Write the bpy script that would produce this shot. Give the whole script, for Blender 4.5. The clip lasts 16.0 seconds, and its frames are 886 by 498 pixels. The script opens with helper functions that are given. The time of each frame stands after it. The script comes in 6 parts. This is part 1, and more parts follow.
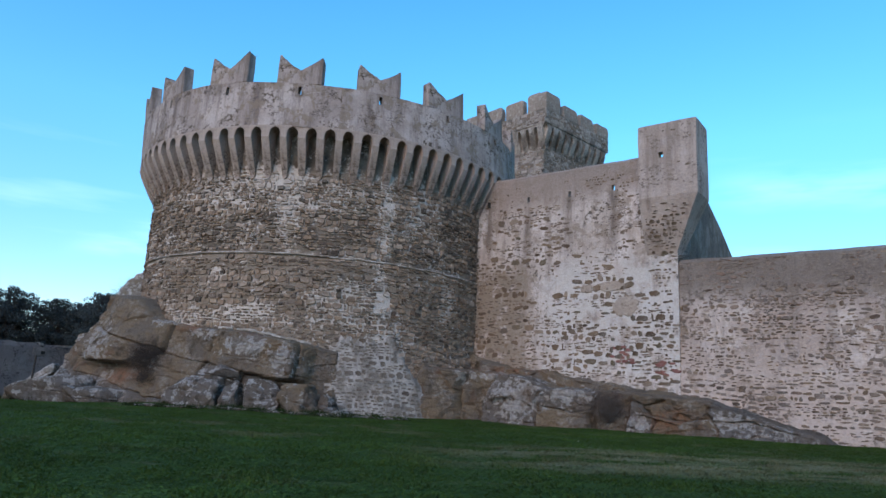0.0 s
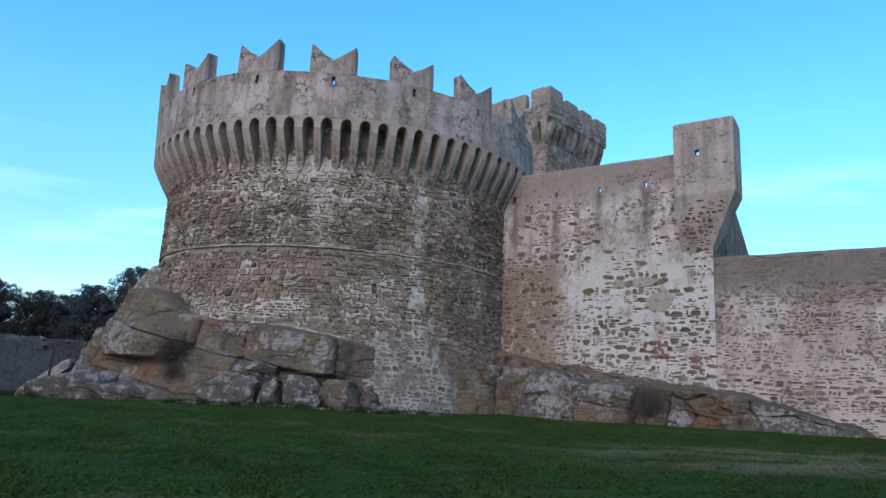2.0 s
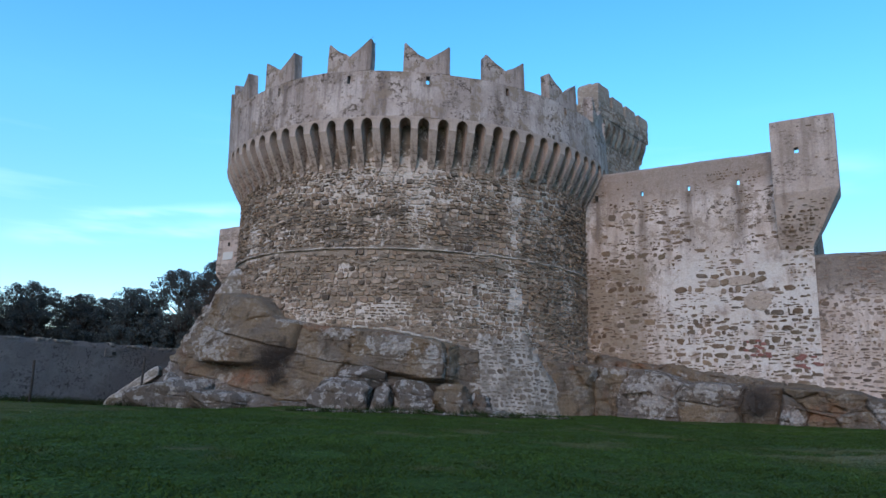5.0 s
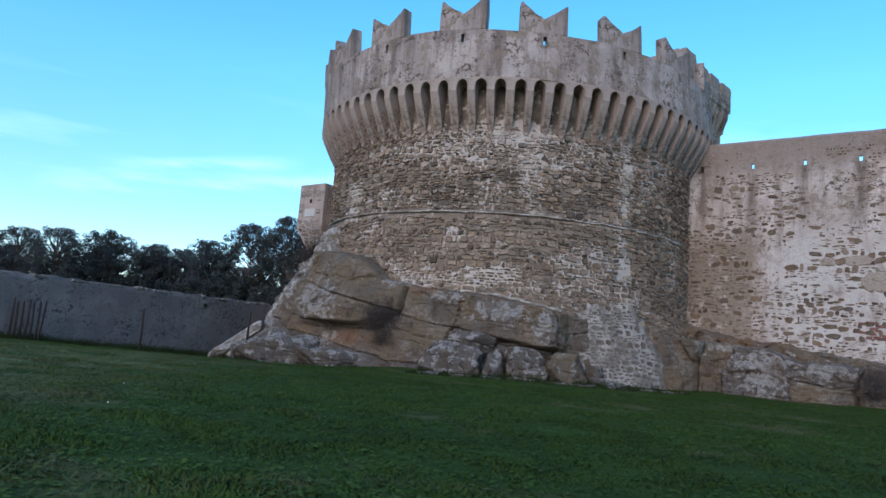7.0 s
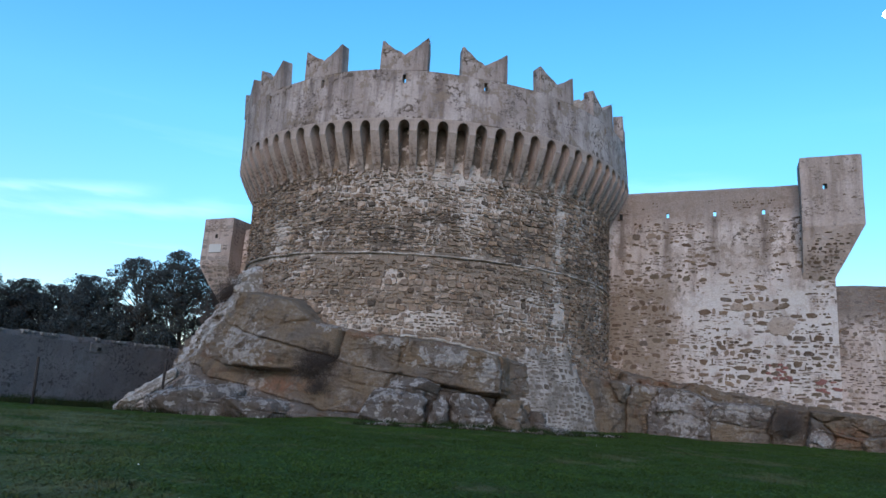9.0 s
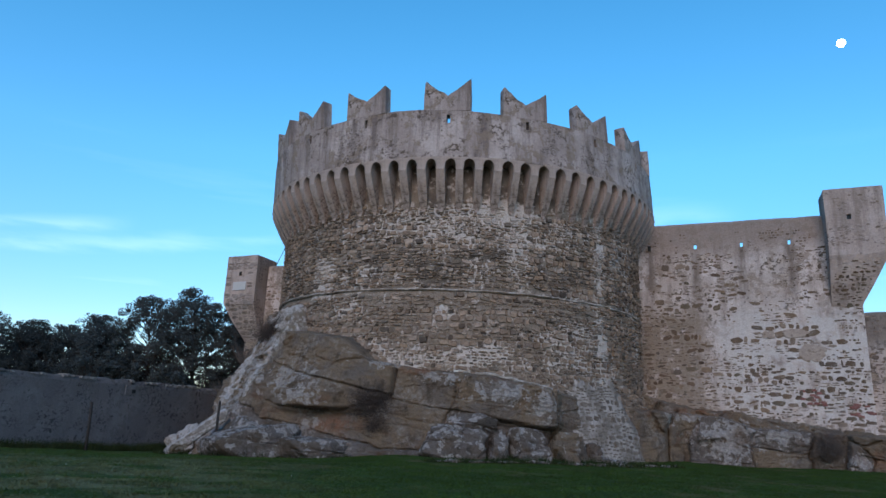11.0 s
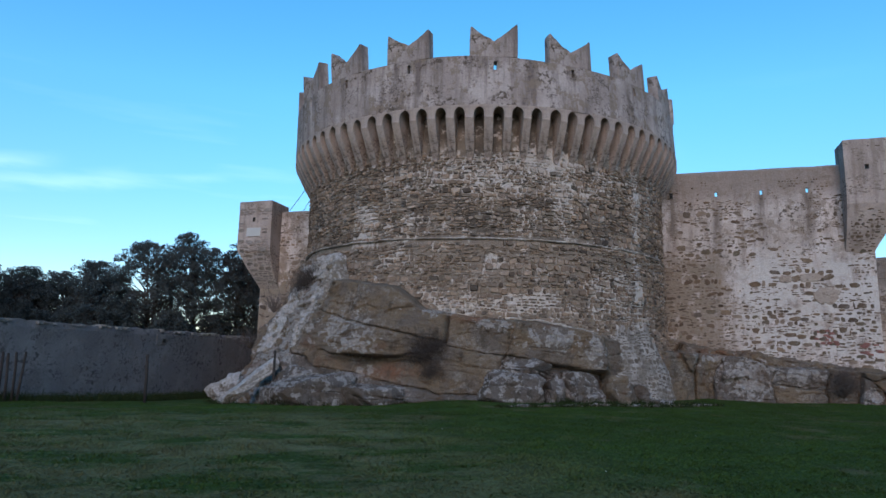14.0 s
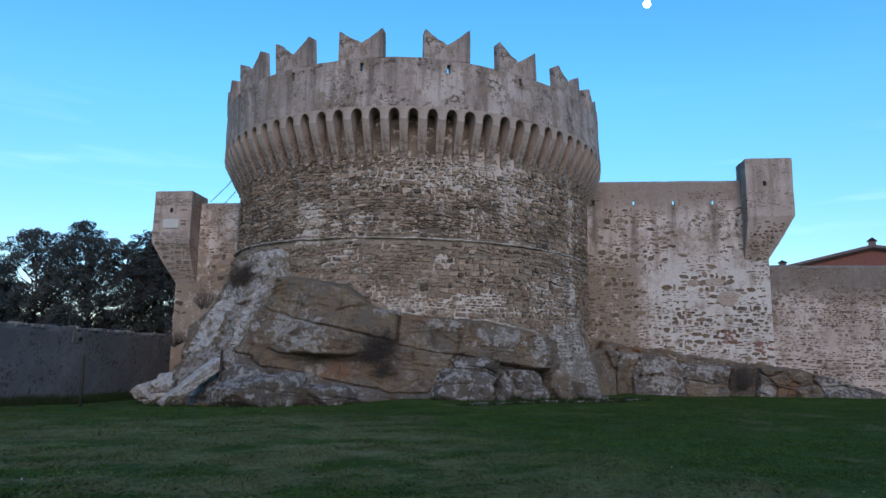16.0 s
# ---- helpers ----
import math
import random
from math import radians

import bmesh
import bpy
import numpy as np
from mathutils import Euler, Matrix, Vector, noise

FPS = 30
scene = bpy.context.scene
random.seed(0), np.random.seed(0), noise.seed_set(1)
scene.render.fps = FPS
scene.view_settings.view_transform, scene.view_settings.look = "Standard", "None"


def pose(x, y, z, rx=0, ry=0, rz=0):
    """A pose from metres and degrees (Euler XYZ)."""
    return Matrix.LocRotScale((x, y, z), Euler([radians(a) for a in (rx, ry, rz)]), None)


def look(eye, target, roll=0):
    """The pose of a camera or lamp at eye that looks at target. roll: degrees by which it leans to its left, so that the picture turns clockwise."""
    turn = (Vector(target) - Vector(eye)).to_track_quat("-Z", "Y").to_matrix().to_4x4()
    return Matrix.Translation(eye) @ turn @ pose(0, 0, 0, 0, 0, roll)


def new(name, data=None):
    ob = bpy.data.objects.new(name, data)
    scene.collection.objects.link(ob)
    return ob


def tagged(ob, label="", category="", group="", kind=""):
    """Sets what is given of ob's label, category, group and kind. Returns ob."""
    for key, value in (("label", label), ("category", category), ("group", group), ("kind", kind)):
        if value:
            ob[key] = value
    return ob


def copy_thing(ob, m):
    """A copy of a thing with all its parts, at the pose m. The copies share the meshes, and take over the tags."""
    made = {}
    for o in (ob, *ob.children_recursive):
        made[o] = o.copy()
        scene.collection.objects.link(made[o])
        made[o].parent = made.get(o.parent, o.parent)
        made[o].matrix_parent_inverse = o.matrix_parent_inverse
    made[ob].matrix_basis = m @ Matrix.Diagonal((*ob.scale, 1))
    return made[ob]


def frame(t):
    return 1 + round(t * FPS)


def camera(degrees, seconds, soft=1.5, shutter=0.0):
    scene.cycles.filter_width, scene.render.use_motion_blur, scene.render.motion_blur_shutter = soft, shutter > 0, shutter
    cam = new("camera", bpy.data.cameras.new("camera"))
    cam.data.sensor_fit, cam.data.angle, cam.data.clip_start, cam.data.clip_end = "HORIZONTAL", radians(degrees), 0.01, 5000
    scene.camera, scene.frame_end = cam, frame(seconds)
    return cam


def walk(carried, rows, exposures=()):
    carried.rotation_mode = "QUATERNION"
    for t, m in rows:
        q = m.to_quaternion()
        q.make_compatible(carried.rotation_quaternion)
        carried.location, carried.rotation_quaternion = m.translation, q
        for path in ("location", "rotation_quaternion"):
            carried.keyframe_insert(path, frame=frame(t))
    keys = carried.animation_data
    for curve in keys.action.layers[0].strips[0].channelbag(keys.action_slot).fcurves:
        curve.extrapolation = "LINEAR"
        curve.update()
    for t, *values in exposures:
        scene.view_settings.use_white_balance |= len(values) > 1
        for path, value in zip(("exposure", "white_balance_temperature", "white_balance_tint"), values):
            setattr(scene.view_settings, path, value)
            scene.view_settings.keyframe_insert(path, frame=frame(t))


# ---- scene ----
cam = camera(66.1, 16.0, 1.55)
METRES, EYE, TILT, LEAN, TURN = 26.0, 1.5, 12.5, -3.0, 0.0
ROWS = [
    (0.0, 0.0, 0.0, 0.0, -0.0, 0.0, 0.0),
    (0.5, -0.0383, 0.0069, 0.0023, -2.4, 0.16, -0.74),
    (1.0, -0.0657, 0.0084, 0.0021, -0.93, 0.36, -0.82),
    (1.5, -0.1021, 0.0099, 0.0011, -2.62, -0.29, -1.83),
    (2.0, -0.131, 0.0125, 0.0047, -3.39, -0.7, -0.52),
    (2.5, -0.1618, 0.0116, 0.006, -3.75, -1.24, -2.4),
    (3.0, -0.1906, 0.0171, 0.0106, -2.53, -0.04, -1.49),
    (3.2, -0.2036, 0.0192, 0.0109, -1.82, 0.71, 0.03),
    (5.3, -0.3403, 0.0414, 0.0139, -4.62, -1.19, 0.08),
    (5.5, -0.3533, 0.0435, 0.0142, -2.06, -1.21, 0.7),
    (6.0, -0.3855, 0.0468, 0.0138, -2.46, -2.8, -0.62),
    (6.5, -0.4216, 0.0552, 0.0163, -2.92, -3.47, -0.95),
    (7.0, -0.4511, 0.0615, 0.0168, -1.92, -4.34, -2.03),
    (7.5, -0.4809, 0.0702, 0.017, -2.16, -3.43, -2.81),
    (8.0, -0.5034, 0.0817, 0.0191, -2.58, -1.06, -2.13),
    (8.5, -0.5294, 0.0891, 0.0204, -7.97, -1.98, -3.0),
    (9.0, -0.5592, 0.1004, 0.0237, -12.67, -0.92, -3.5),
    (9.2, -0.5718, 0.1015, 0.0243, -13.37, -0.24, -3.03),
    (11.3, -0.7039, 0.1132, 0.0307, -15.36, 1.89, -2.13),
    (11.5, -0.7165, 0.1143, 0.0313, -15.35, 2.04, -1.56),
    (12.0, -0.7409, 0.1169, 0.0334, -13.23, 0.23, -2.63),
    (12.5, -0.7717, 0.1264, 0.0341, -14.44, -0.86, -3.59),
    (13.0, -0.7921, 0.1359, 0.0355, -14.48, -1.25, -2.98),
    (13.5, -0.8227, 0.1431, 0.0356, -18.75, -3.89, -2.87),
    (14.0, -0.8478, 0.1565, 0.04, -19.39, -3.39, -2.49),
    (14.5, -0.8802, 0.1622, 0.0436, -21.65, -2.14, -2.71),
    (15.0, -0.91, 0.1754, 0.0414, -24.73, -0.99, -3.92),
    (15.5, -0.9377, 0.186, 0.0433, -25.68, -0.13, -4.13),
    (16.0, -0.968, 0.1982, 0.0416, -29.85, -3.17, -4.6),
]
walk(cam, [(t, pose(0, 0, EYE, TILT, LEAN, TURN) @ pose(METRES * x, METRES * y, METRES * z, 90 + pitch, roll, yaw)) for t, x, y, z, yaw, pitch, roll in ROWS],
     [(0.0, 0.86, 6500, 10), (3.2, 0.88, 6500, 10), (6.0, 0.84, 6500, 10), (7.0, 0.88, 6500, 10), (7.5, 0.96, 6500, 10), (8.0, 0.67, 6400, 10), (8.5, 0.65, 6420, 10), (9.0, 0.8, 6480, 10), (11.5, 0.42, 6250, 10), (12.0, 0.4, 6200, 10), (12.5, 0.46, 6300, 10), (13.5, 0.54, 6450, 10), (16.0, 0.55, 6450, 10)])

# ---- light ----
world = bpy.data.worlds.new("dusk_sky")
scene.world = world
world.use_nodes = True
SUN_ELEVATION, SUN_BEARING = 28.0, 206.0  # degrees; bearing clockwise from +y


def build_world():
    nt = world.node_tree
    nt.nodes.clear()
    out = nt.nodes.new("ShaderNodeOutputWorld")
    bg = nt.nodes.new("ShaderNodeBackground")
    sky = nt.nodes.new("ShaderNodeTexSky")
    sky.sky_type, sky.sun_disc = "NISHITA", False
    sky.sun_elevation, sky.sun_rotation = radians(SUN_ELEVATION), radians(SUN_BEARING)
    sky.air_density, sky.dust_density, sky.ozone_density = 1.0, 0.15, 2.0
    hue = nt.nodes.new("ShaderNodeHueSaturation")
    hue.inputs["Hue"].default_value = 0.489
    hue.inputs["Saturation"].default_value = 1.33
    hue.inputs["Value"].default_value = 1.2
    nt.links.new(sky.outputs[0], hue.inputs["Color"])
    # thin wisps of cloud, stretched along the horizon
    tc = nt.nodes.new("ShaderNodeTexCoord")
    mp = nt.nodes.new("ShaderNodeMapping")
    mp.inputs["Scale"].default_value = (1.7, 1.7, 17.0)
    mp.inputs["Location"].default_value = (0.4, 0.1, 0.35)
    no = nt.nodes.new("ShaderNodeTexNoise")
    no.inputs["Scale"].default_value, no.inputs["Detail"].default_value = 1.6, 5.0
    no.inputs["Roughness"].default_value = 0.5
    ramp = nt.nodes.new("ShaderNodeValToRGB")
    ramp.color_ramp.elements[0].position, ramp.color_ramp.elements[1].position = 0.58, 0.95
    sep = nt.nodes.new("ShaderNodeSeparateXYZ")
    low = nt.nodes.new("ShaderNodeMapRange")
    low.inputs[1].default_value, low.inputs[2].default_value = 0.38, 0.16
    mul = nt.nodes.new("ShaderNodeMath")
    mul.operation = "MULTIPLY"
    mix = nt.nodes.new("ShaderNodeMix")
    mix.data_type = "RGBA"
    mix.inputs["B"].default_value = (7.5, 9.3, 10.6, 1)
    nt.links.new(tc.outputs["Generated"], mp.inputs[0])
    nt.links.new(mp.outputs[0], no.inputs["Vector"])
    nt.links.new(no.outputs["Fac"], ramp.inputs[0])
    nt.links.new(tc.outputs["Generated"], sep.inputs[0])
    nt.links.new(sep.outputs["Z"], low.inputs[0])
    # dusk haze dulls the lowest sky
    haze = nt.nodes.new("ShaderNodeMapRange")
    haze.inputs[1].default_value, haze.inputs[2].default_value = 0.05, 0.36
    haze.inputs[3].default_value, haze.inputs[4].default_value = 0.76, 1.24
    nt.links.new(sep.outputs["Z"], haze.inputs[0])
    nt.links.new(haze.outputs[0], hue.inputs["Value"])
    nt.links.new(ramp.outputs[0], mul.inputs[0])
    nt.links.new(low.outputs[0], mul.inputs[1])
    soft = nt.nodes.new("ShaderNodeMath")
    soft.operation = "MULTIPLY"
    soft.inputs[1].default_value = 0.3
    nt.links.new(mul.outputs[0], soft.inputs[0])

    def calc(op, a, b=0.0):
        m = nt.nodes.new("ShaderNodeMath")
        m.operation = op
        for slot, val in ((0, a), (1, b)):
            if isinstance(val, (int, float)):
                m.inputs[slot].default_value = val
            else:
                nt.links.new(val, m.inputs[slot])
        return m.outputs[0]

    def smooth(value, lo, hi):
        mr = nt.nodes.new("ShaderNodeMapRange")
        mr.interpolation_type = "SMOOTHSTEP"
        mr.inputs[1].default_value, mr.inputs[2].default_value = lo, hi
        nt.links.new(value, mr.inputs[0])
        return mr.outputs[0]

    # long thin streaks over the trees and a fainter one beyond the low wall
    bearing = calc("MULTIPLY", calc("ARCTAN2", sep.outputs["X"], sep.outputs["Y"]), 57.2958)
    wisp = nt.nodes.new("ShaderNodeTexNoise")
    wisp.inputs["Scale"].default_value, wisp.inputs["Detail"].default_value = 9.0, 6.0
    stretch = nt.nodes.new("ShaderNodeMapping")
    stretch.inputs["Scale"].default_value = (1.0, 1.0, 5.0)
    nt.links.new(tc.outputs["Generated"], stretch.inputs[0])
    nt.links.new(stretch.outputs[0], wisp.inputs["Vector"])
    total = soft.outputs[0]
    for middle, slope, start, wide, b0, b1, power in ((0.224, 0.0028, -19, 0.013, -27, -10, 0.14), (0.199, 0.0026, -19, 0.02, -31, -3, 0.13), (0.243, 0.001, -1, 0.008, -4, 2, 0.12), (0.292, -0.001, 29, 0.035, 20, 40, 0.1)):
        line = calc("ADD", calc("MULTIPLY", calc("SUBTRACT", bearing, start), slope), middle)
        off = calc("ABSOLUTE", calc("SUBTRACT", calc("ADD", sep.outputs["Z"], calc("MULTIPLY", calc("SUBTRACT", wisp.outputs["Fac"], 0.5), 0.03)), line))
        here = calc("MULTIPLY", smooth(bearing, b0, b0 + 5), smooth(bearing, b1, b1 - 5))
        fleck = smooth(wisp.outputs["Fac"], 0.3, 0.65)
        total = calc("ADD", total, calc("MULTIPLY", calc("MULTIPLY", smooth(off, wide, 0.0), here), calc("MULTIPLY", fleck, power)))
    nt.links.new(total, mix.inputs["Factor"])
    veil = nt.nodes.new("ShaderNodeMix")
    veil.data_type, veil.blend_type = "RGBA", "MULTIPLY"
    veil.inputs["B"].default_value = (0.93, 0.92, 1.0, 1)
    fade = nt.nodes.new("ShaderNodeMapRange")
    fade.inputs[1].default_value, fade.inputs[2].default_value = 0.5, 0.15
    nt.links.new(sep.outputs["Z"], fade.inputs[0])
    nt.links.new(fade.outputs[0], veil.inputs["Factor"])
    nt.links.new(hue.outputs[0], veil.inputs["A"])
    nt.links.new(veil.outputs["Result"], mix.inputs["A"])
    nt.links.new(mix.outputs["Result"], bg.inputs["Color"])
    bg.inputs["Strength"].default_value = 0.15
    nt.links.new(bg.outputs[0], out.inputs[0])


build_world()
sun = new("sun", bpy.data.lights.new("sun", "SUN"))
sun.data.energy, sun.data.angle, sun.data.color = 1.2, radians(40), (1.0, 0.79, 0.68)
b_, e_ = radians(SUN_BEARING), radians(SUN_ELEVATION)
sun.matrix_world = look((50 * math.sin(b_) * math.cos(e_), 50 * math.cos(b_) * math.cos(e_), 50 * math.sin(e_)), (0, 0, 0))


# ---- materials ----
class Nodes:
    """A small builder for one node material."""

    def __init__(self, name, rough=0.9):
        self.mat = bpy.data.materials.new(name)
        self.mat.use_nodes = True
        self.nt = self.mat.node_tree
        self.bsdf = self.nt.nodes["Principled BSDF"]
        self.bsdf.inputs["Roughness"].default_value = rough
        self.bsdf.inputs["Specular IOR Level"].default_value = 0.25
        self.coord = self.add("ShaderNodeTexCoord").outputs["Object"]

    def add(self, kind):
        return self.nt.nodes.new(kind)

    def join(self, a, b):
        self.nt.links.new(a, b)

    def noise(self, scale, detail=4.0, stretch=(1, 1, 1), rough=0.55, shift=0.0):
        mp, no = self.add("ShaderNodeMapping"), self.add("ShaderNodeTexNoise")
        mp.inputs["Scale"].default_value = stretch
        mp.inputs["Location"].default_value = (shift, shift * 0.7, shift * 1.3)
        no.inputs["Scale"].default_value, no.inputs["Detail"].default_value = scale, detail
        no.inputs["Roughness"].default_value = rough
        self.join(self.coord, mp.inputs[0])
        self.join(mp.outputs[0], no.inputs["Vector"])
        return no.outputs["Fac"]

    def voronoi(self, scale, feature="DISTANCE_TO_EDGE", stretch=(1, 1, 1)):
        mp, vo = self.add("ShaderNodeMapping"), self.add("ShaderNodeTexVoronoi")
        mp.inputs["Scale"].default_value = stretch
        vo.feature = feature
        vo.inputs["Scale"].default_value = scale
        self.join(self.coord, mp.inputs[0])
        self.join(mp.outputs[0], vo.inputs["Vector"])
        return vo.outputs["Distance"]

    def band(self, value, lo, hi):
        mr = self.add("ShaderNodeMapRange")
        mr.interpolation_type = "SMOOTHSTEP"
        mr.inputs[1].default_value, mr.inputs[2].default_value = lo, hi
        self.join(value, mr.inputs[0])
        return mr.outputs[0]

    def height(self, lo, hi):
        sep = self.add("ShaderNodeSeparateXYZ")
        self.join(self.coord, sep.inputs[0])
        return self.band(sep.outputs["Z"], lo, hi)

    def axis(self, k):
        sep = self.add("ShaderNodeSeparateXYZ")
        self.join(self.coord, sep.inputs[0])
        return sep.outputs[k]

    def plus(self, a, b):
        m = self.add("ShaderNodeMath")
        self.join(a, m.inputs[0])
        self.join(b, m.inputs[1])
        return m.outputs[0]

    def times(self, a, b):
        m = self.add("ShaderNodeMath")
        m.operation = "MULTIPLY"
        self.join(a, m.inputs[0])
        if isinstance(b, (int, float)):
            m.inputs[1].default_value = b
        else:
            self.join(b, m.inputs[1])
        return m.outputs[0]

    def mix(self, a, b, fac):
        mx = self.add("ShaderNodeMix")
        mx.data_type = "RGBA"
        for key, val in (("A", a), ("B", b)):
            if isinstance(val, tuple):
                mx.inputs[key].default_value = (*val, 1)
            else:
                self.join(val, mx.inputs[key])
        if isinstance(fac, (int, float)):
            mx.inputs["Factor"].default_value = fac
        else:
            self.join(fac, mx.inputs["Factor"])
        return mx.outputs["Result"]

    def shade(self, colour, value, lo, hi):
        """Multiply a colour by lo..hi along a 0..1 value."""
        mr = self.add("ShaderNodeMapRange")
        mr.inputs[3].default_value, mr.inputs[4].default_value = lo, hi
        self.join(value, mr.inputs[0])
        hs = self.add("ShaderNodeHueSaturation")
        self.join(mr.outputs[0], hs.inputs["Value"])
        self.join(colour, hs.inputs["Color"])
        return hs.outputs[0]

    def island(self):
        return self.add("ShaderNodeNewGeometry").outputs["Random Per Island"]

    def each(self):
        return self.add("ShaderNodeObjectInfo").outputs["Random"]

    def done(self, colour, bump=None, strength=0.3, distance=0.03):
        if isinstance(colour, tuple):
            self.bsdf.inputs["Base Color"].default_value = (*colour, 1)
        else:
            self.join(colour, self.bsdf.inputs["Base Color"])
        if bump is not None:
            bp = self.add("ShaderNodeBump")
            bp.inputs["Strength"].default_value, bp.inputs["Distance"].default_value = strength, distance
            self.join(bump, bp.inputs["Height"])
            self.join(bp.outputs[0], self.bsdf.inputs["Normal"])
        return self.mat


def mat_mortar(name, dark, light, lo=0.45, hi=0.6, scale=0.45):
    n = Nodes(name, 0.95)
    big = n.band(n.noise(scale, 8, (1, 1, 0.6), 0.68), lo, hi)
    fine = n.noise(9, 5)
    c = n.mix(dark, light, big)
    c = n.mix(c, tuple(v * 0.55 for v in dark), n.band(n.noise(1.3, 6, shift=4.0), 0.55, 0.75))
    c = n.shade(c, fine, 0.5, 1.5)
    return n.done(c, n.noise(10, 8, rough=0.75), 0.9, 0.06)


def mat_tower_mortar():
    """Joints of the round tower: dark and raked out above the moulding, with joint shade put into the tone; fuller
    below, with the old lime left in patches.
    """
    n = Nodes("tower_mortar", 0.95)
    low = n.mix((0.165, 0.127, 0.099), (0.225, 0.178, 0.141), n.noise(0.9, 6))
    high = n.mix((0.085, 0.067, 0.054), (0.2, 0.16, 0.128), n.band(n.noise(0.8, 6, shift=5.0), 0.38, 0.6))
    c = n.mix(low, high, n.height(7.35, 7.55))
    lime = n.add("ShaderNodeAttribute")
    lime.attribute_name = "lime"
    left = n.plus(lime.outputs["Fac"], n.plus(n.times(n.noise(1.5, 8, rough=0.72), 1.9), n.times(n.noise(6.0, 6, rough=0.7, shift=3.0), 1.6)))
    c = n.mix(c, (0.46, 0.4, 0.36), n.times(n.band(left, 2.08, 2.34), 0.9))
    c = n.shade(c, n.noise(9, 6, rough=0.7), 0.55, 1.45)
    return n.done(c, n.noise(10, 8, rough=0.75), 0.9, 0.06)


def mat_stone(name, palette, per_object=False, lichen=0.5, smear=None):
    n = Nodes(name, 0.9)
    r = n.each() if per_object else n.island()
    ramp = n.add("ShaderNodeValToRGB")
    els = ramp.color_ramp.elements
    while len(els) < len(palette):
        els.new(0.5)
    for k, col in enumerate(palette):
        els[k].position, els[k].color = k / (len(palette) - 1), (*col, 1)
    n.join(r, ramp.inputs[0])
    c = n.shade(ramp.outputs[0], n.noise(5.0, 8, rough=0.72), 0.35, 1.7)
    c = n.shade(c, n.noise(0.4, 4, shift=17.0), 0.6, 1.4)
    c = n.mix(c, (0.44, 0.42, 0.39), n.times(n.band(n.noise(3.2, 8, rough=0.7, shift=9.0), 0.52, 0.66), lichen))
    if smear:
        lime = n.add("ShaderNodeAttribute")
        lime.attribute_name = "lime"
        left = n.plus(lime.outputs["Fac"], n.plus(n.times(n.noise(1.5, 8, rough=0.72), 1.9), n.times(n.noise(6.0, 6, rough=0.7, shift=3.0), 1.6)))
        c = n.mix(c, smear, n.times(n.band(left, 2.42, 2.66), 0.65))
    return n.done(c, n.noise(9, 8, rough=0.75), 0.8, 0.05)


def mat_plaster(name, base, pale, dark, streak=0.6, top=None, bare=None, drips=(), limed=None, worn=None):
    """Old lime render: pale clouds, grey weathering, rain streaks, pits."""
    n = Nodes(name, 0.93)
    c = n.mix(base, pale, n.band(n.noise(0.55, 6, shift=2.0), 0.42, 0.66))
    c = n.mix(c, dark, n.times(n.band(n.noise(1.6, 7, (1, 1, 0.13), 0.66), 0.46, 0.66), streak))
    c = n.mix(c, tuple(v * 0.6 for v in dark), n.times(n.band(n.noise(4.0, 5, shift=7.0), 0.62, 0.74), 0.7))
    spots = n.times(n.band(n.noise(0.9, 4, shift=15.0), 0.48, 0.6), n.band(n.noise(6.5, 6, (1, 1, 1.6), 0.7, 3.0), 0.5, 0.6))
    c = n.mix(c, tuple(v * 0.7 for v in dark), n.times(spots, 0.9))
    if worn:
        c = n.mix(c, worn, n.times(n.band(n.noise(1.3, 8, rough=0.72, shift=40.0), 0.53, 0.58), 0.75))
        c = n.mix(c, tuple(v * 0.45 for v in worn), n.times(n.band(n.noise(0.7, 4, shift=33.0), 0.5, 0.6), n.band(n.noise(4.2, 6, rough=0.65, shift=51.0), 0.53, 0.59)))
    if top:
        c = n.mix(c, dark, n.times(n.height(*top), 0.8))
    if limed:
        x0, x1, z0, z1, lime = limed
        kept = n.times(n.band(n.axis("X"), x0, x1), n.times(n.band(n.axis("Z"), z1 + 1.8, z1), n.band(n.axis("Z"), z0 - 1.0, z0)))
        c = n.mix(c, lime, n.times(kept, n.band(n.noise(1.0, 8, rough=0.68, shift=31.0), 0.36, 0.55)))
    if bare:
        x0, x1, z0, z1, earth = bare
        lost = n.times(n.band(n.axis("X"), x0, x1), n.band(n.axis("Z"), z0, z1))
        c = n.mix(c, earth, n.times(lost, n.band(n.noise(1.3, 8, rough=0.7, shift=21.0), 0.36, 0.5)))
    for x in drips:
        off = n.add("ShaderNodeMath")
        off.operation = "SUBTRACT"
        off.inputs[1].default_value = x
        n.join(n.axis("X"), off.inputs[0])
        far = n.add("ShaderNodeMath")
        far.operation = "ABSOLUTE"
        n.join(off.outputs[0], far.inputs[0])
        run = n.times(n.band(far.outputs[0], 0.36, 0.06), n.times(n.band(n.axis("Z"), 7.6, 10.2), n.band(n.axis("Z"), 11.6, 11.3)))
        c = n.mix(c, tuple(v * 0.72 for v in dark), n.times(run, n.band(n.noise(3, 6, (1, 1, 0.2), shift=5.0), 0.25, 0.6)))
    c = n.shade(c, n.noise(11, 8, rough=0.75), 0.55, 1.45)
    return n.done(c, n.noise(5, 9, rough=0.72), 0.8, 0.08)


def lichen_mix(n, lichen):
    return n.mix(lichen, tuple(v * 0.72 for v in lichen), n.band(n.noise(7.0, 5, shift=8.0), 0.4, 0.6))


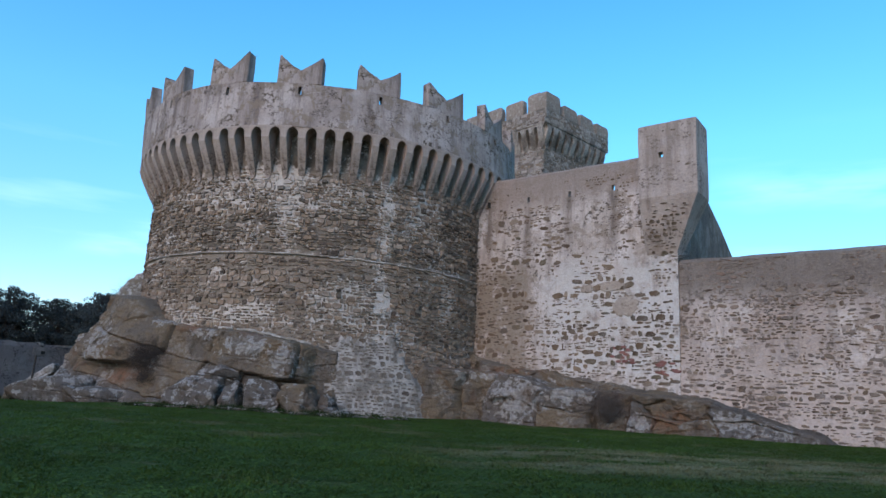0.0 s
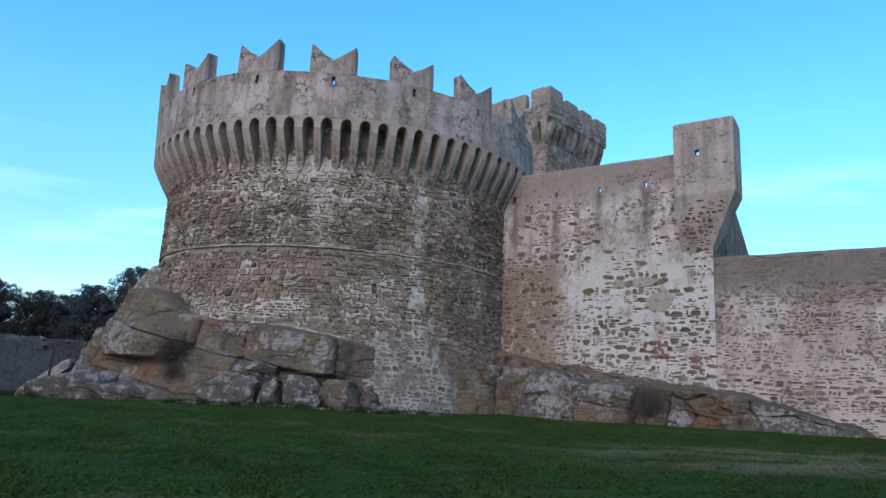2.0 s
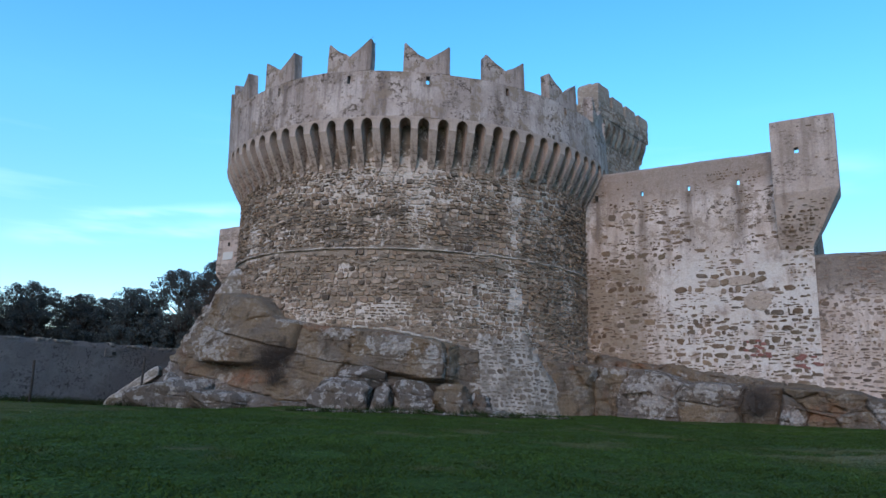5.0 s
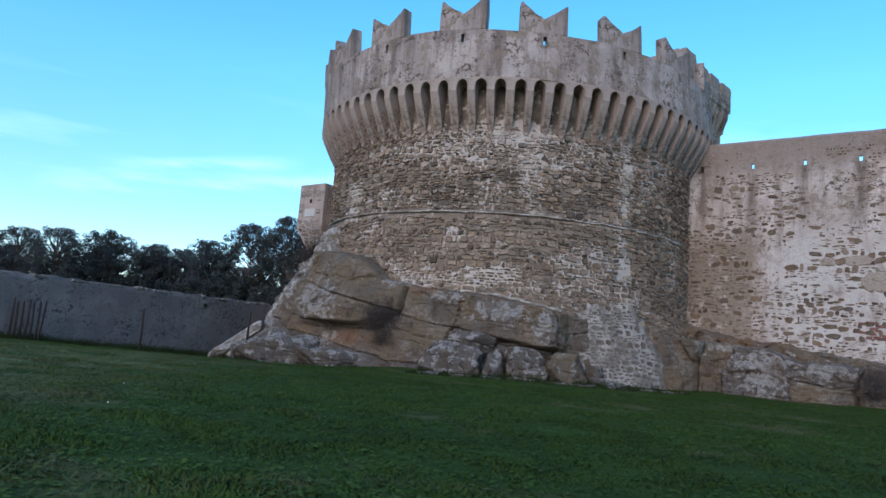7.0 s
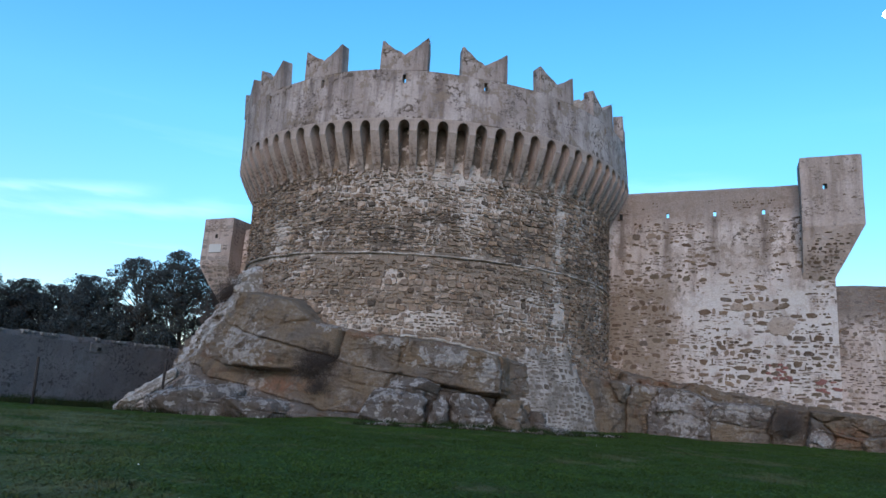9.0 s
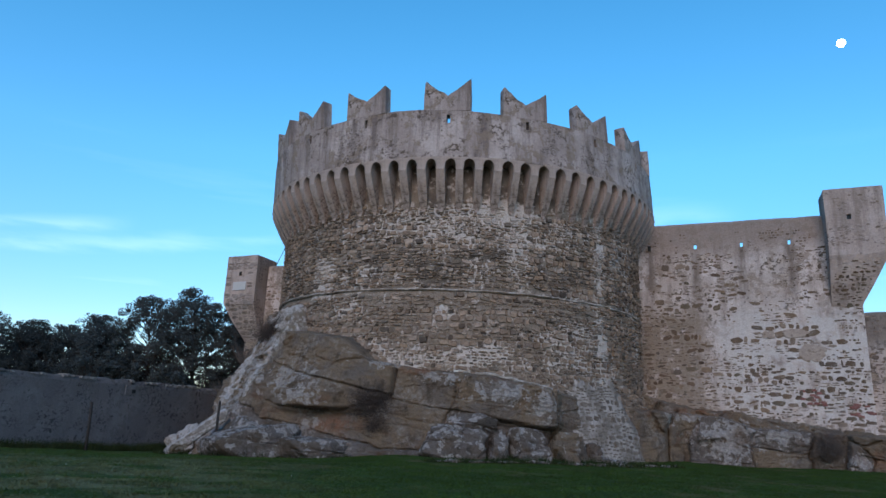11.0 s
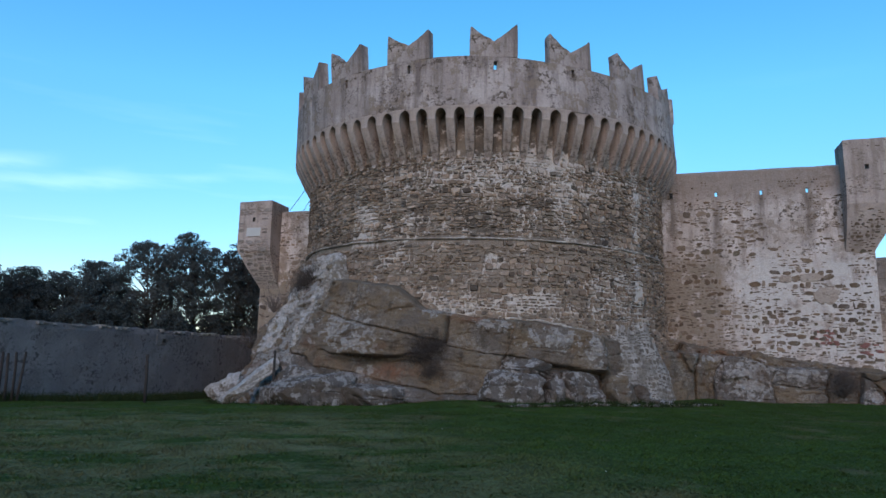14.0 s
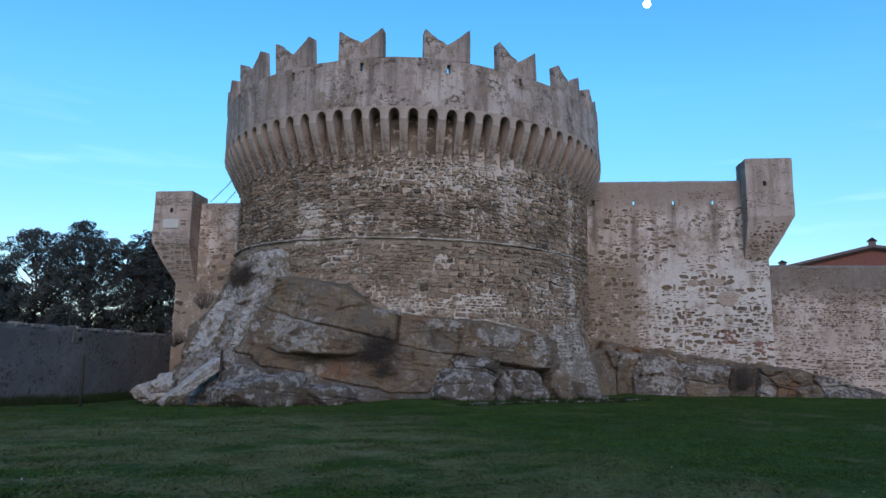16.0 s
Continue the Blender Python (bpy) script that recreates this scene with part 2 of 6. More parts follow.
def mat_rock(name, ochre, grey, lichen, stain, amount=0.5):
    n = Nodes(name, 0.95)
    c = n.mix(ochre, grey, n.band(n.noise(0.8, 6, rough=0.6), 0.42, 0.6))
    c = n.mix(c, tuple(v * 0.4 for v in ochre), n.band(n.noise(2.1, 7, (1, 1, 0.5), 0.66, 3.0), 0.52, 0.72))
    spots = n.times(n.band(n.noise(0.7, 4, shift=5.0), 0.5, 0.6), n.band(n.noise(5.5, 7, rough=0.75, shift=1.0), 0.46, 0.6))
    c = n.mix(c, lichen, n.times(spots, amount))
    crust = n.add("ShaderNodeAttribute")
    crust.attribute_name = "lichen"
    grow = n.plus(n.noise(3.2, 6, rough=0.62, shift=2.0), n.times(crust.outputs["Fac"], 0.13 + 0.14 * amount))
    crusted = n.times(n.band(grow, 0.6, 0.65), n.band(crust.outputs["Fac"], 0.0, 0.08))
    c = n.mix(c, n.shade(lichen_mix(n, lichen), n.noise(19, 5, shift=4.0), 0.6, 1.35), n.times(crusted, 0.75))
    iron = n.add("ShaderNodeAttribute")
    iron.attribute_name = "rust"
    c = n.mix(c, (0.19, 0.085, 0.046), n.times(n.times(iron.outputs["Fac"], n.band(n.noise(1.8, 6, rough=0.7, shift=6.0), 0.4, 0.6)), 0.7))
    c = n.mix(c, stain, n.times(n.band(n.noise(0.9, 4, shift=11.0), 0.6, 0.72), 0.55))
    c = n.shade(c, n.noise(13, 8, rough=0.75), 0.35, 1.65)
    return n.done(c, n.noise(5, 10, (1, 1, 1.6), 0.78), 1.0, 0.16)


def dry_stretch(n):
    """Worn, drier turf on two stretches of the lawn."""
    where = n.times(n.times(n.band(n.axis("X"), -1.5, 2.0), n.band(n.axis("X"), 14.0, 9.0)), n.times(n.band(n.axis("Y"), 10.5, 13.0), n.band(n.axis("Y"), 18.0, 15.5)))
    far = n.times(n.times(n.band(n.axis("X"), -14.0, -20.0), n.band(n.axis("X"), -38.0, -30.0)), n.times(n.band(n.axis("Y"), 6.0, 10.0), n.band(n.axis("Y"), 27.0, 20.0)))
    return n.times(n.plus(where, n.times(far, 0.6)), n.band(n.noise(0.75, 7, (0.6, 1.3, 1), 0.68, 27.0), 0.4, 0.56))


def mat_grass_soil():
    n = Nodes("lawn_soil", 1.0)
    n.bsdf.inputs["Specular IOR Level"].default_value = 0.14
    c = n.mix((0.022, 0.05, 0.0075), (0.036, 0.065, 0.0095), n.noise(0.5, 5))
    c = n.mix(c, (0.105, 0.10, 0.045), n.times(n.band(n.noise(0.4, 8, shift=3.0, rough=0.7), 0.53, 0.66), 0.75))
    c = n.mix(c, (0.16, 0.147, 0.078), n.times(dry_stretch(n), 0.9))
    c = n.shade(c, n.noise(1.1, 6, shift=8.0), 0.45, 1.5)
    c = n.shade(c, n.noise(6, 7, rough=0.75), 0.35, 1.55)
    c = n.shade(c, n.noise(30, 5, rough=0.7, shift=5.0), 0.35, 1.6)
    return n.done(c, n.noise(14, 7, rough=0.7), 0.9, 0.05)


def mat_blades():
    n = Nodes("grass_blade", 0.8)
    n.bsdf.inputs["Specular IOR Level"].default_value = 0.14
    c = n.mix((0.029, 0.06, 0.009), (0.055, 0.091, 0.0145), n.island())
    c = n.mix(c, (0.10, 0.098, 0.044), n.times(n.band(n.noise(0.4, 8, shift=3.0, rough=0.7), 0.53, 0.66), 0.7))
    c = n.mix(c, (0.165, 0.15, 0.078), n.times(dry_stretch(n), 0.9))
    c = n.shade(c, n.noise(1.1, 6, shift=8.0), 0.5, 1.5)
    c = n.shade(c, n.noise(0.2, 5, shift=12.0), 0.5, 1.55)
    # a thin blade lets light through, so it is lit much like the turf under it
    own = n.add("ShaderNodeNewGeometry").outputs["Normal"]
    up = n.add("ShaderNodeVectorMath")
    up.operation = "ADD"
    up.inputs[1].default_value = (0, 0, 2.2)
    n.join(own, up.inputs[0])
    unit = n.add("ShaderNodeVectorMath")
    unit.operation = "NORMALIZE"
    n.join(up.outputs[0], unit.inputs[0])
    n.join(unit.outputs[0], n.bsdf.inputs["Normal"])
    glow = n.add("ShaderNodeBsdfTranslucent")
    n.join(c, glow.inputs["Color"])
    blend = n.add("ShaderNodeMixShader")
    blend.inputs["Fac"].default_value = 0.2
    n.join(n.bsdf.outputs[0], blend.inputs[1])
    n.join(glow.outputs[0], blend.inputs[2])
    n.join(blend.outputs[0], n.nt.nodes["Material Output"].inputs["Surface"])
    return n.done(c)


def mat_plain(name, colour, rough=0.85, grain=12.0, lo=0.75, hi=1.25, stretch=(1, 1, 1), strength=0.3):
    n = Nodes(name, rough)
    c = n.mix(colour, tuple(v * 0.8 for v in colour), n.noise(2.0, 4))
    c = n.shade(c, n.noise(grain, 5, stretch), lo, hi)
    return n.done(c, n.noise(grain * 1.5, 5, stretch), strength, 0.02)


def mat_leaf(name, a, b):
    n = Nodes(name, 0.85)
    n.bsdf.inputs["Specular IOR Level"].default_value = 0.06
    c = n.mix(a, b, n.island())
    c = n.shade(c, n.each(), 0.75, 1.25)
    return n.done(c)


def mat_glow(name, colour, power):
    n = Nodes(name)
    n.bsdf.inputs["Emission Color"].default_value = (*colour, 1)
    n.bsdf.inputs["Emission Strength"].default_value = power
    return n.done(colour)


BROWN = [(0.072, 0.049, 0.036), (0.172, 0.117, 0.08), (0.12, 0.094, 0.079), (0.226, 0.16, 0.112), (0.098, 0.064, 0.044), (0.27, 0.207, 0.168), (0.15, 0.102, 0.072), (0.135, 0.111, 0.08)]
# the darkest tones are stones coloured as shaded gaps in the masonry
RUBBLE = [(1.2 * a, 1.14 * b, 1.1 * c) for a, b, c in ((0.055, 0.041, 0.032), (0.185, 0.134, 0.098), (0.13, 0.102, 0.083), (0.24, 0.18, 0.135), (0.1, 0.071, 0.052), (0.265, 0.212, 0.172), (0.155, 0.113, 0.084), (0.045, 0.035, 0.028), (0.148, 0.119, 0.092), (0.205, 0.146, 0.102))]
GREYB = [(0.182, 0.148, 0.13), (0.268, 0.22, 0.191), (0.214, 0.167, 0.135), (0.321, 0.267, 0.237), (0.161, 0.124, 0.102)]
PINKB = [(0.182, 0.129, 0.102), (0.278, 0.205, 0.167), (0.214, 0.158, 0.13), (0.332, 0.258, 0.219), (0.246, 0.158, 0.116)]
M = {
    "tower_mortar": mat_tower_mortar(),
    "pale_mortar": mat_mortar("pale_mortar", (0.27, 0.235, 0.20), (0.42, 0.38, 0.34), 0.4, 0.62, 1.4),
    "talus_mortar": mat_mortar("talus_mortar", (0.18, 0.151, 0.129), (0.335, 0.292, 0.26), 0.4, 0.62, 1.4),
    "wall_plaster": mat_plaster("wall_plaster", (0.385, 0.32, 0.285), (0.52, 0.445, 0.415), (0.21, 0.162, 0.136), 0.75, (10.5, 12.0), (-15.2, -17.4, 9.0, 7.2, (0.205, 0.158, 0.122)), (-18.7, -16.37, -14.12, -11.9), (-16.2, -14.8, 3.2, 7.2, (0.44, 0.395, 0.37)), worn=(0.225, 0.176, 0.142)),
    "low_plaster": mat_plaster("low_plaster", (0.33, 0.257, 0.222), (0.45, 0.372, 0.334), (0.125, 0.1, 0.085), 0.45, (5.4, 6.9), None, (), (-9.6, -9.0, 1.2, 2.8, (0.39, 0.31, 0.272)), worn=(0.225, 0.168, 0.132)),
    "parapet_plaster": mat_plaster("parapet_plaster", (0.275, 0.22, 0.197), (0.395, 0.328, 0.3), (0.12, 0.09, 0.078), 0.85, worn=(0.19, 0.14, 0.105)),
    "corbel_plaster": mat_plaster("corbel_plaster", (0.335, 0.263, 0.226), (0.43, 0.348, 0.308), (0.161, 0.117, 0.093), 0.7),
    "block_plaster": mat_plaster("block_plaster", (0.315, 0.25, 0.218), (0.394, 0.321, 0.287), (0.177, 0.134, 0.11), 0.7),
    "weed": mat_leaf("weed_leaf", (0.016, 0.026, 0.010), (0.034, 0.044, 0.017)),
    "keep_mortar": mat_mortar("keep_mortar", (0.13, 0.105, 0.086), (0.32, 0.275, 0.24), 0.42, 0.6, 0.8),
    "keep_stone": mat_stone("keep_stone", [tuple(1.0 * v for v in col) for col in GREYB] + BROWN[1:4], lichen=0.5),
    "patch": mat_mortar("patch", (0.15, 0.132, 0.13), (0.205, 0.185, 0.18), 0.4, 0.6, 2.0),
    "moulding": mat_mortar("moulding", (0.22, 0.178, 0.143), (0.41, 0.355, 0.315), 0.42, 0.6, 1.6),
    "eaves": mat_plain("eaves_wood", (0.07, 0.05, 0.045), 0.9, 4),
    "side_rubble": mat_mortar("side_rubble", (0.13, 0.105, 0.088), (0.23, 0.19, 0.165), 0.42, 0.62, 1.2),
    "coping": mat_stone("coping", [(0.15, 0.137, 0.127), (0.2, 0.185, 0.17), (0.12, 0.11, 0.1)], True, lichen=0.2),
    "tan_render": mat_plaster("tan_render", (0.285, 0.225, 0.185), (0.32, 0.26, 0.22), (0.19, 0.145, 0.115), 0.3),
    "grey_render": mat_plaster("grey_render", (0.146, 0.129, 0.131), (0.19, 0.17, 0.17), (0.09, 0.079, 0.08), 0.3, worn=(0.133, 0.116, 0.112)),
    "stone_brown": mat_stone("stone_brown", RUBBLE, lichen=0.22, smear=(0.42, 0.365, 0.325)),
    "stone_wall": mat_stone("stone_wall", [(0.76 * a, 0.74 * b, 0.7 * c) for a, b, c in BROWN], lichen=0.2),
    "stone_wall_one": mat_stone("stone_wall_one", [(0.76 * a, 0.74 * b, 0.7 * c) for a, b, c in BROWN], True, lichen=0.2),
    "stone_brown_one": mat_stone("stone_brown_one", RUBBLE, True, lichen=0.26),
    "stone_grey_one": mat_stone("stone_grey_one", [(0.56 * a, 0.54 * b, 0.5 * c) for a, b, c in GREYB], True, lichen=0.2),
    "stone_grey_dull": mat_stone("stone_grey_dull", [(0.56 * a, 0.54 * b, 0.5 * c) for a, b, c in GREYB], lichen=0.2),
    "stone_turret": mat_stone("stone_turret", [tuple(0.78 * v for v in col) for col in GREYB], True, lichen=0.25),
    "stone_pink": mat_stone("stone_pink", [tuple(0.62 * v for v in col) for col in PINKB] + BROWN[:4], lichen=0.2),
    "stone_pink_one": mat_stone("stone_pink_one", [tuple(0.62 * v for v in col) for col in PINKB] + BROWN[:4], True, lichen=0.2),
    "brick_red": mat_stone("brick_red", [(0.17, 0.068, 0.058), (0.22, 0.098, 0.084), (0.18, 0.085, 0.074)], True, 0.1),
    "rock_ochre": mat_rock("rock_ochre", (0.158, 0.113, 0.075), (0.128, 0.1, 0.079), (0.36, 0.325, 0.3), (0.12, 0.062, 0.038), 0.35),
    "rock_grey": mat_rock("rock_grey", (0.108, 0.084, 0.066), (0.128, 0.107, 0.095), (0.38, 0.345, 0.325), (0.11, 0.07, 0.045), 0.7),
    "rock_pale": mat_rock("rock_pale", (0.2, 0.16, 0.118), (0.255, 0.222, 0.198), (0.52, 0.475, 0.445), (0.17, 0.12, 0.05), 0.95),
    "soil": mat_grass_soil(),
    "blades": mat_blades(),
    "wood": mat_plain("weathered_wood", (0.034, 0.028, 0.026), 0.9, 10, 0.6, 1.3, (6, 6, 0.6)),
    "bark": mat_plain("bark", (0.05, 0.043, 0.04), 0.95, 9, 0.6, 1.3, (3, 3, 0.6), 0.6),
    "brush": mat_plain("dead_brush", (0.062, 0.048, 0.042), 0.95),
    "twig": mat_plain("dry_twig", (0.088, 0.07, 0.062), 0.95),
    # both leaf tones are lifted and blued to carry the haze before the trees
    "leaf_dark": mat_leaf("leaf_dark", (0.026, 0.033, 0.036), (0.062, 0.072, 0.074)),
    "leaf_olive": mat_leaf("leaf_olive", (0.036, 0.043, 0.045), (0.082, 0.089, 0.089)),
    "marble": mat_plain("marble", (0.44, 0.425, 0.41), 0.6, 4, 0.9, 1.08),
    "iron": mat_plain("cable_black", (0.03, 0.03, 0.03), 0.6),
    "red_wall": mat_plain("red_wall", (0.2, 0.078, 0.062), 0.9, 3, 0.85, 1.15),
    "roof_tile": mat_plain("roof_tile", (0.15, 0.115, 0.11), 0.9, 5, 0.6, 1.35),
    # near-black: painted shade of uncut openings, and the chimney caps' own colour
    "hole_shade_and_cap": mat_plain("painted_hole_and_cap", (0.03, 0.028, 0.026), 0.95),
    "daisy": mat_plain("daisy_white", (0.75, 0.75, 0.70), 0.8),
    "moon": mat_glow("moon_glow", (1.0, 0.98, 0.93), 3.0),
}


# ---- building helpers ----
def mesh_of(name, verts, faces, mat, smooth=False):
    me = bpy.data.meshes.new(name)
    me.from_pydata([tuple(v) for v in verts], [], faces)
    me.materials.append(mat)
    if smooth:
        me.shade_smooth()
    me.update()
    return me


def part(name, bm, material, parent, label="", m=None, smooth=False):
    """Link a bmesh or a mesh as one mesh object under a thing or part."""
    if isinstance(bm, bmesh.types.BMesh):
        me = bpy.data.meshes.new(name)
        bmesh.ops.recalc_face_normals(bm, faces=bm.faces)
        bm.to_mesh(me)
        bm.free()
        me.materials.append(material)
        if smooth:
            me.shade_smooth()
    else:
        me = bm
    ob = new(name, me)
    ob.parent = parent
    if m is not None:
        ob.matrix_local = m
    return tagged(ob, label=label)


def thing(name, m, label, category, group="", kind=""):
    ob = new(name)
    ob.matrix_world = m
    ob.empty_display_size = 0.2
    return tagged(ob, label, category, group, kind)


def box_bm(x0, x1, y0, y1, z0, z1, bevel=0.0, bm=None):
    own = bm or bmesh.new()
    vs = [own.verts.new((x, y, z)) for x in (x0, x1) for y in (y0, y1) for z in (z0, z1)]
    fs = [own.faces.new([vs[i] for i in q]) for q in ((0, 1, 3, 2), (4, 6, 7, 5), (0, 4, 5, 1), (2, 3, 7, 6), (0, 2, 6, 4), (1, 5, 7, 3))]
    if bevel:
        bmesh.ops.bevel(own, geom=list({e for f in fs for e in f.edges}), offset=bevel, segments=2, affect="EDGES", profile=0.6)
    return own


def prism(outline, depth, bm=None):
    """Extrude an outline of (x, z) points along +y by depth."""
    own = bm or bmesh.new()
    a = [own.verts.new((x, 0, z)) for x, z in outline]
    b = [own.verts.new((x, depth, z)) for x, z in outline]
    k = len(outline)
    own.faces.new(a[::-1])
    own.faces.new(b)
    for i in range(k):
        own.faces.new((a[i], a[(i + 1) % k], b[(i + 1) % k], b[i]))
    return own


def rough(bm, amount, scale=1.0, seed=0.0, only=None):
    for v in bm.verts:
        if only and not only(v.co):
            continue
        p = v.co * scale + Vector((seed, seed * 1.7, seed * 0.6))
        v.co += amount * Vector((noise.noise(p), noise.noise(p + Vector((9, 3, 1))), noise.noise(p + Vector((2, 8, 5)))))
    return bm


def tube_bm(points, radii, sides=6, bm=None):
    """A tapered tube through points."""
    own = bm or bmesh.new()
    rings = []
    for i, p in enumerate(points):
        p = Vector(p)
        d = (Vector(points[min(i + 1, len(points) - 1)]) - Vector(points[max(i - 1, 0)])).normalized()
        u = d.orthogonal().normalized()
        w = d.cross(u)
        rings.append([own.verts.new(p + radii[i] * (math.cos(a) * u + math.sin(a) * w)) for a in (2 * math.pi * k / sides for k in range(sides))])
    for a, b in zip(rings, rings[1:]):
        for k in range(sides):
            own.faces.new((a[k], a[(k + 1) % sides], b[(k + 1) % sides], b[k]))
    own.faces.new(rings[0][::-1])
    own.faces.new(rings[-1])
    return own


def grid_solid(us, vs, solid, place):
    """A slab of cells between breaks us and vs; solid(u, v) tells which stand; place(u, v, k) maps to the front (k=0) or back (k=1)."""
    bm = bmesh.new()
    memo = {}

    def vert(i, j, k):
        if (i, j, k) not in memo:
            memo[i, j, k] = bm.verts.new(place(us[i], vs[j], k))
        return memo[i, j, k]

    nu, nv = len(us) - 1, len(vs) - 1
    full = [[solid((us[i] + us[i + 1]) / 2, (vs[j] + vs[j + 1]) / 2) for j in range(nv)] for i in range(nu)]

    def at(i, j):
        return 0 <= i < nu and 0 <= j < nv and full[i][j]

    for i in range(nu):
        for j in range(nv):
            if not full[i][j]:
                continue
            bm.faces.new((vert(i, j, 0), vert(i + 1, j, 0), vert(i + 1, j + 1, 0), vert(i, j + 1, 0)))
            bm.faces.new((vert(i, j, 1), vert(i, j + 1, 1), vert(i + 1, j + 1, 1), vert(i + 1, j, 1)))
            for di, dj, a, b in ((-1, 0, (i, j), (i, j + 1)), (1, 0, (i + 1, j), (i + 1, j + 1)), (0, -1, (i, j), (i + 1, j)), (0, 1, (i, j + 1), (i + 1, j + 1))):
                if not at(i + di, j + dj):
                    bm.faces.new((vert(*a, 0), vert(*b, 0), vert(*b, 1), vert(*a, 1)))
    return bm


def breaks(lo, hi, step, extra=()):
    n = max(1, round((hi - lo) / step))
    vals = [lo + (hi - lo) * i / n for i in range(n + 1)]
    for e in extra:
        vals = [v for v in vals if abs(v - e) > 0.04 or v in (lo, hi)]
        vals.append(e)
    return sorted(set(vals))


rng = random.Random(7)


def courses(u0, u1, v0, v1, h, length, gap, keep, stray=0.0):
    """Random rubble: courses broken into short runs, some split in two; gives (u, v, du, dv) for each stone that keep(u, v) lets stand."""
    out = []
    v = v0
    while v < v1:
        dv = rng.uniform(*h) * 1.35
        u = u0 - rng.uniform(0, 1)
        while u < u1:
            run = rng.uniform(0.5, 2.2)
            layers = rng.choice(((1.0,), (1.0,), (0.45, 0.55), (0.6, 0.4), (0.35, 0.3, 0.35) if dv > 0.24 else (0.5, 0.5)))
            base = v
            for share in layers:
                hgt = dv * share
                x = u
                while x < u + run:
                    du = rng.uniform(*length) * (0.75 if len(layers) > 1 else 1.1)
                    du = min(du, u + run - x) if u + run - x > 0.1 else 0.12
                    cu, cv = x + du / 2, base + hgt / 2
                    cv += 1.9 * h[0] * noise.noise(Vector((cu * 0.4, cv * 0.35, 3.3))) + 0.8 * h[0] * noise.noise(Vector((cu * 1.5, cv * 1.2, 7.3)))
                    cu += rng.uniform(-stray, stray) * du
                    cv += rng.uniform(-stray, stray) * hgt
                    if u0 < cu < u1 and keep(cu, cv):
                        out.append((cu, cv, du - gap * rng.uniform(0.4, 1.5), (hgt - gap * rng.uniform(0.4, 1.3)) * rng.uniform(0.8, 1.08)))
                    x += du
                base += hgt
            u += run
        v += dv * 0.98
    return [q for q in out if q[2] > 0.06 and q[3] > 0.04]


def stone_shape(du, dv, proud, r, oval=False):
    """Outline (8 points) of one rough stone, at the joint and at its face."""
    a, b = du / 2, dv / 2
    c = r.uniform(0.3, 0.55) * min(a, b)
    pts = [(-a, -b + c), (-a + c, -b), (a - c, -b), (a, -b + c), (a, b - c), (a - c, b), (-a + c, b), (-a, b - c)]
    if oval:
        turns = [math.radians(202.5 + 45 * k) for k in range(8)]
        pts = [(a * math.copysign(abs(math.cos(t)) ** 0.75, math.cos(t)) * r.uniform(0.85, 1.12), b * math.copysign(abs(math.sin(t)) ** 0.75, math.sin(t)) * r.uniform(0.8, 1.15)) for t in turns]
    tilt = r.uniform(-0.2, 0.2)
    pts = [(x + r.uniform(-0.16, 0.16) * min(a, 2 * b), y + r.uniform(-0.28, 0.28) * b + tilt * x) for x, y in pts]
    face = [(x * 0.86, y * 0.8, proud * r.uniform(0.75, 1.25)) for x, y in pts]
    return [(x, y, -0.03) for x, y in pts] + face


STONE_FACES = [(k, (k + 1) % 8, 8 + (k + 1) % 8, 8 + k) for k in range(8)] + [tuple(range(8, 16))]


def joined_stones(name, stones, place, mat, parent, proud=0.03, label="", oval=False, lime=None):
    """Many stones as one mesh of kind stuff. place(u, v, w) maps the wall's own coordinates."""
    verts, faces = [], []
    for u, v, du, dv in stones:
        k = len(verts)
        verts += [place(u + x, v + y, w) for x, y, w in stone_shape(du, dv, proud * rng.uniform(0.4, 1.5), rng, oval)]
        faces += [tuple(k + i for i in f) for f in STONE_FACES]
    me = mesh_of(name, verts, faces, mat)
    if lime:
        me.attributes.new("lime", "FLOAT", "POINT").data.foreach_set("value", [lime(u, v) for u, v, _, _ in stones for k in range(16)])
    ob = part(name, me, mat, parent, label)
    ob["kind"] = "stuff"
    return ob


STONE_KINDS = {}


def single_stones(name, stones, frame_at, mat, parent, proud=0.035, oval=False):
    """Stones as objects of their own that share a few meshes. frame_at(u, v) gives the pose of the wall's face there."""
    for u, v, du, dv in stones:
        key = (mat.name, rng.randrange(8))
        if key not in STONE_KINDS:
            STONE_KINDS[key] = mesh_of(name, [(x, -w, y) for x, y, w in stone_shape(1.0, 1.0, proud, random.Random(key[1] * 31 + 5), oval)], STONE_FACES, mat)
        ob = new(name, STONE_KINDS[key])
        ob.parent = parent
        ob.matrix_local = frame_at(u, v) @ Matrix.Diagonal((du, rng.uniform(0.7, 1.5), dv, 1))


def fall(x, y):
    """Height of the lawn."""
    z = 0.32 + 0.0105 * min(max(y, -20), 45) - 0.0105 * max(min(x, 0), -40) + 0.006 * max(0, min(x, 20))
    # the ground dips towards the foot of the garden wall
    west = min(1.0, max(0.0, (-11.5 - x) / 5.0))
    dip = min(max(y - 22.8, 0.0), 17.5)
    z -= 0.053 * dip * dip / (dip + 0.8) * west * west * (3 - 2 * west)
    z += 0.05 * noise.noise(Vector((x * 0.22, y * 0.22, 0.4))) + 0.03 * noise.noise(Vector((x * 0.8, y * 0.8, 2.4)))
    return z


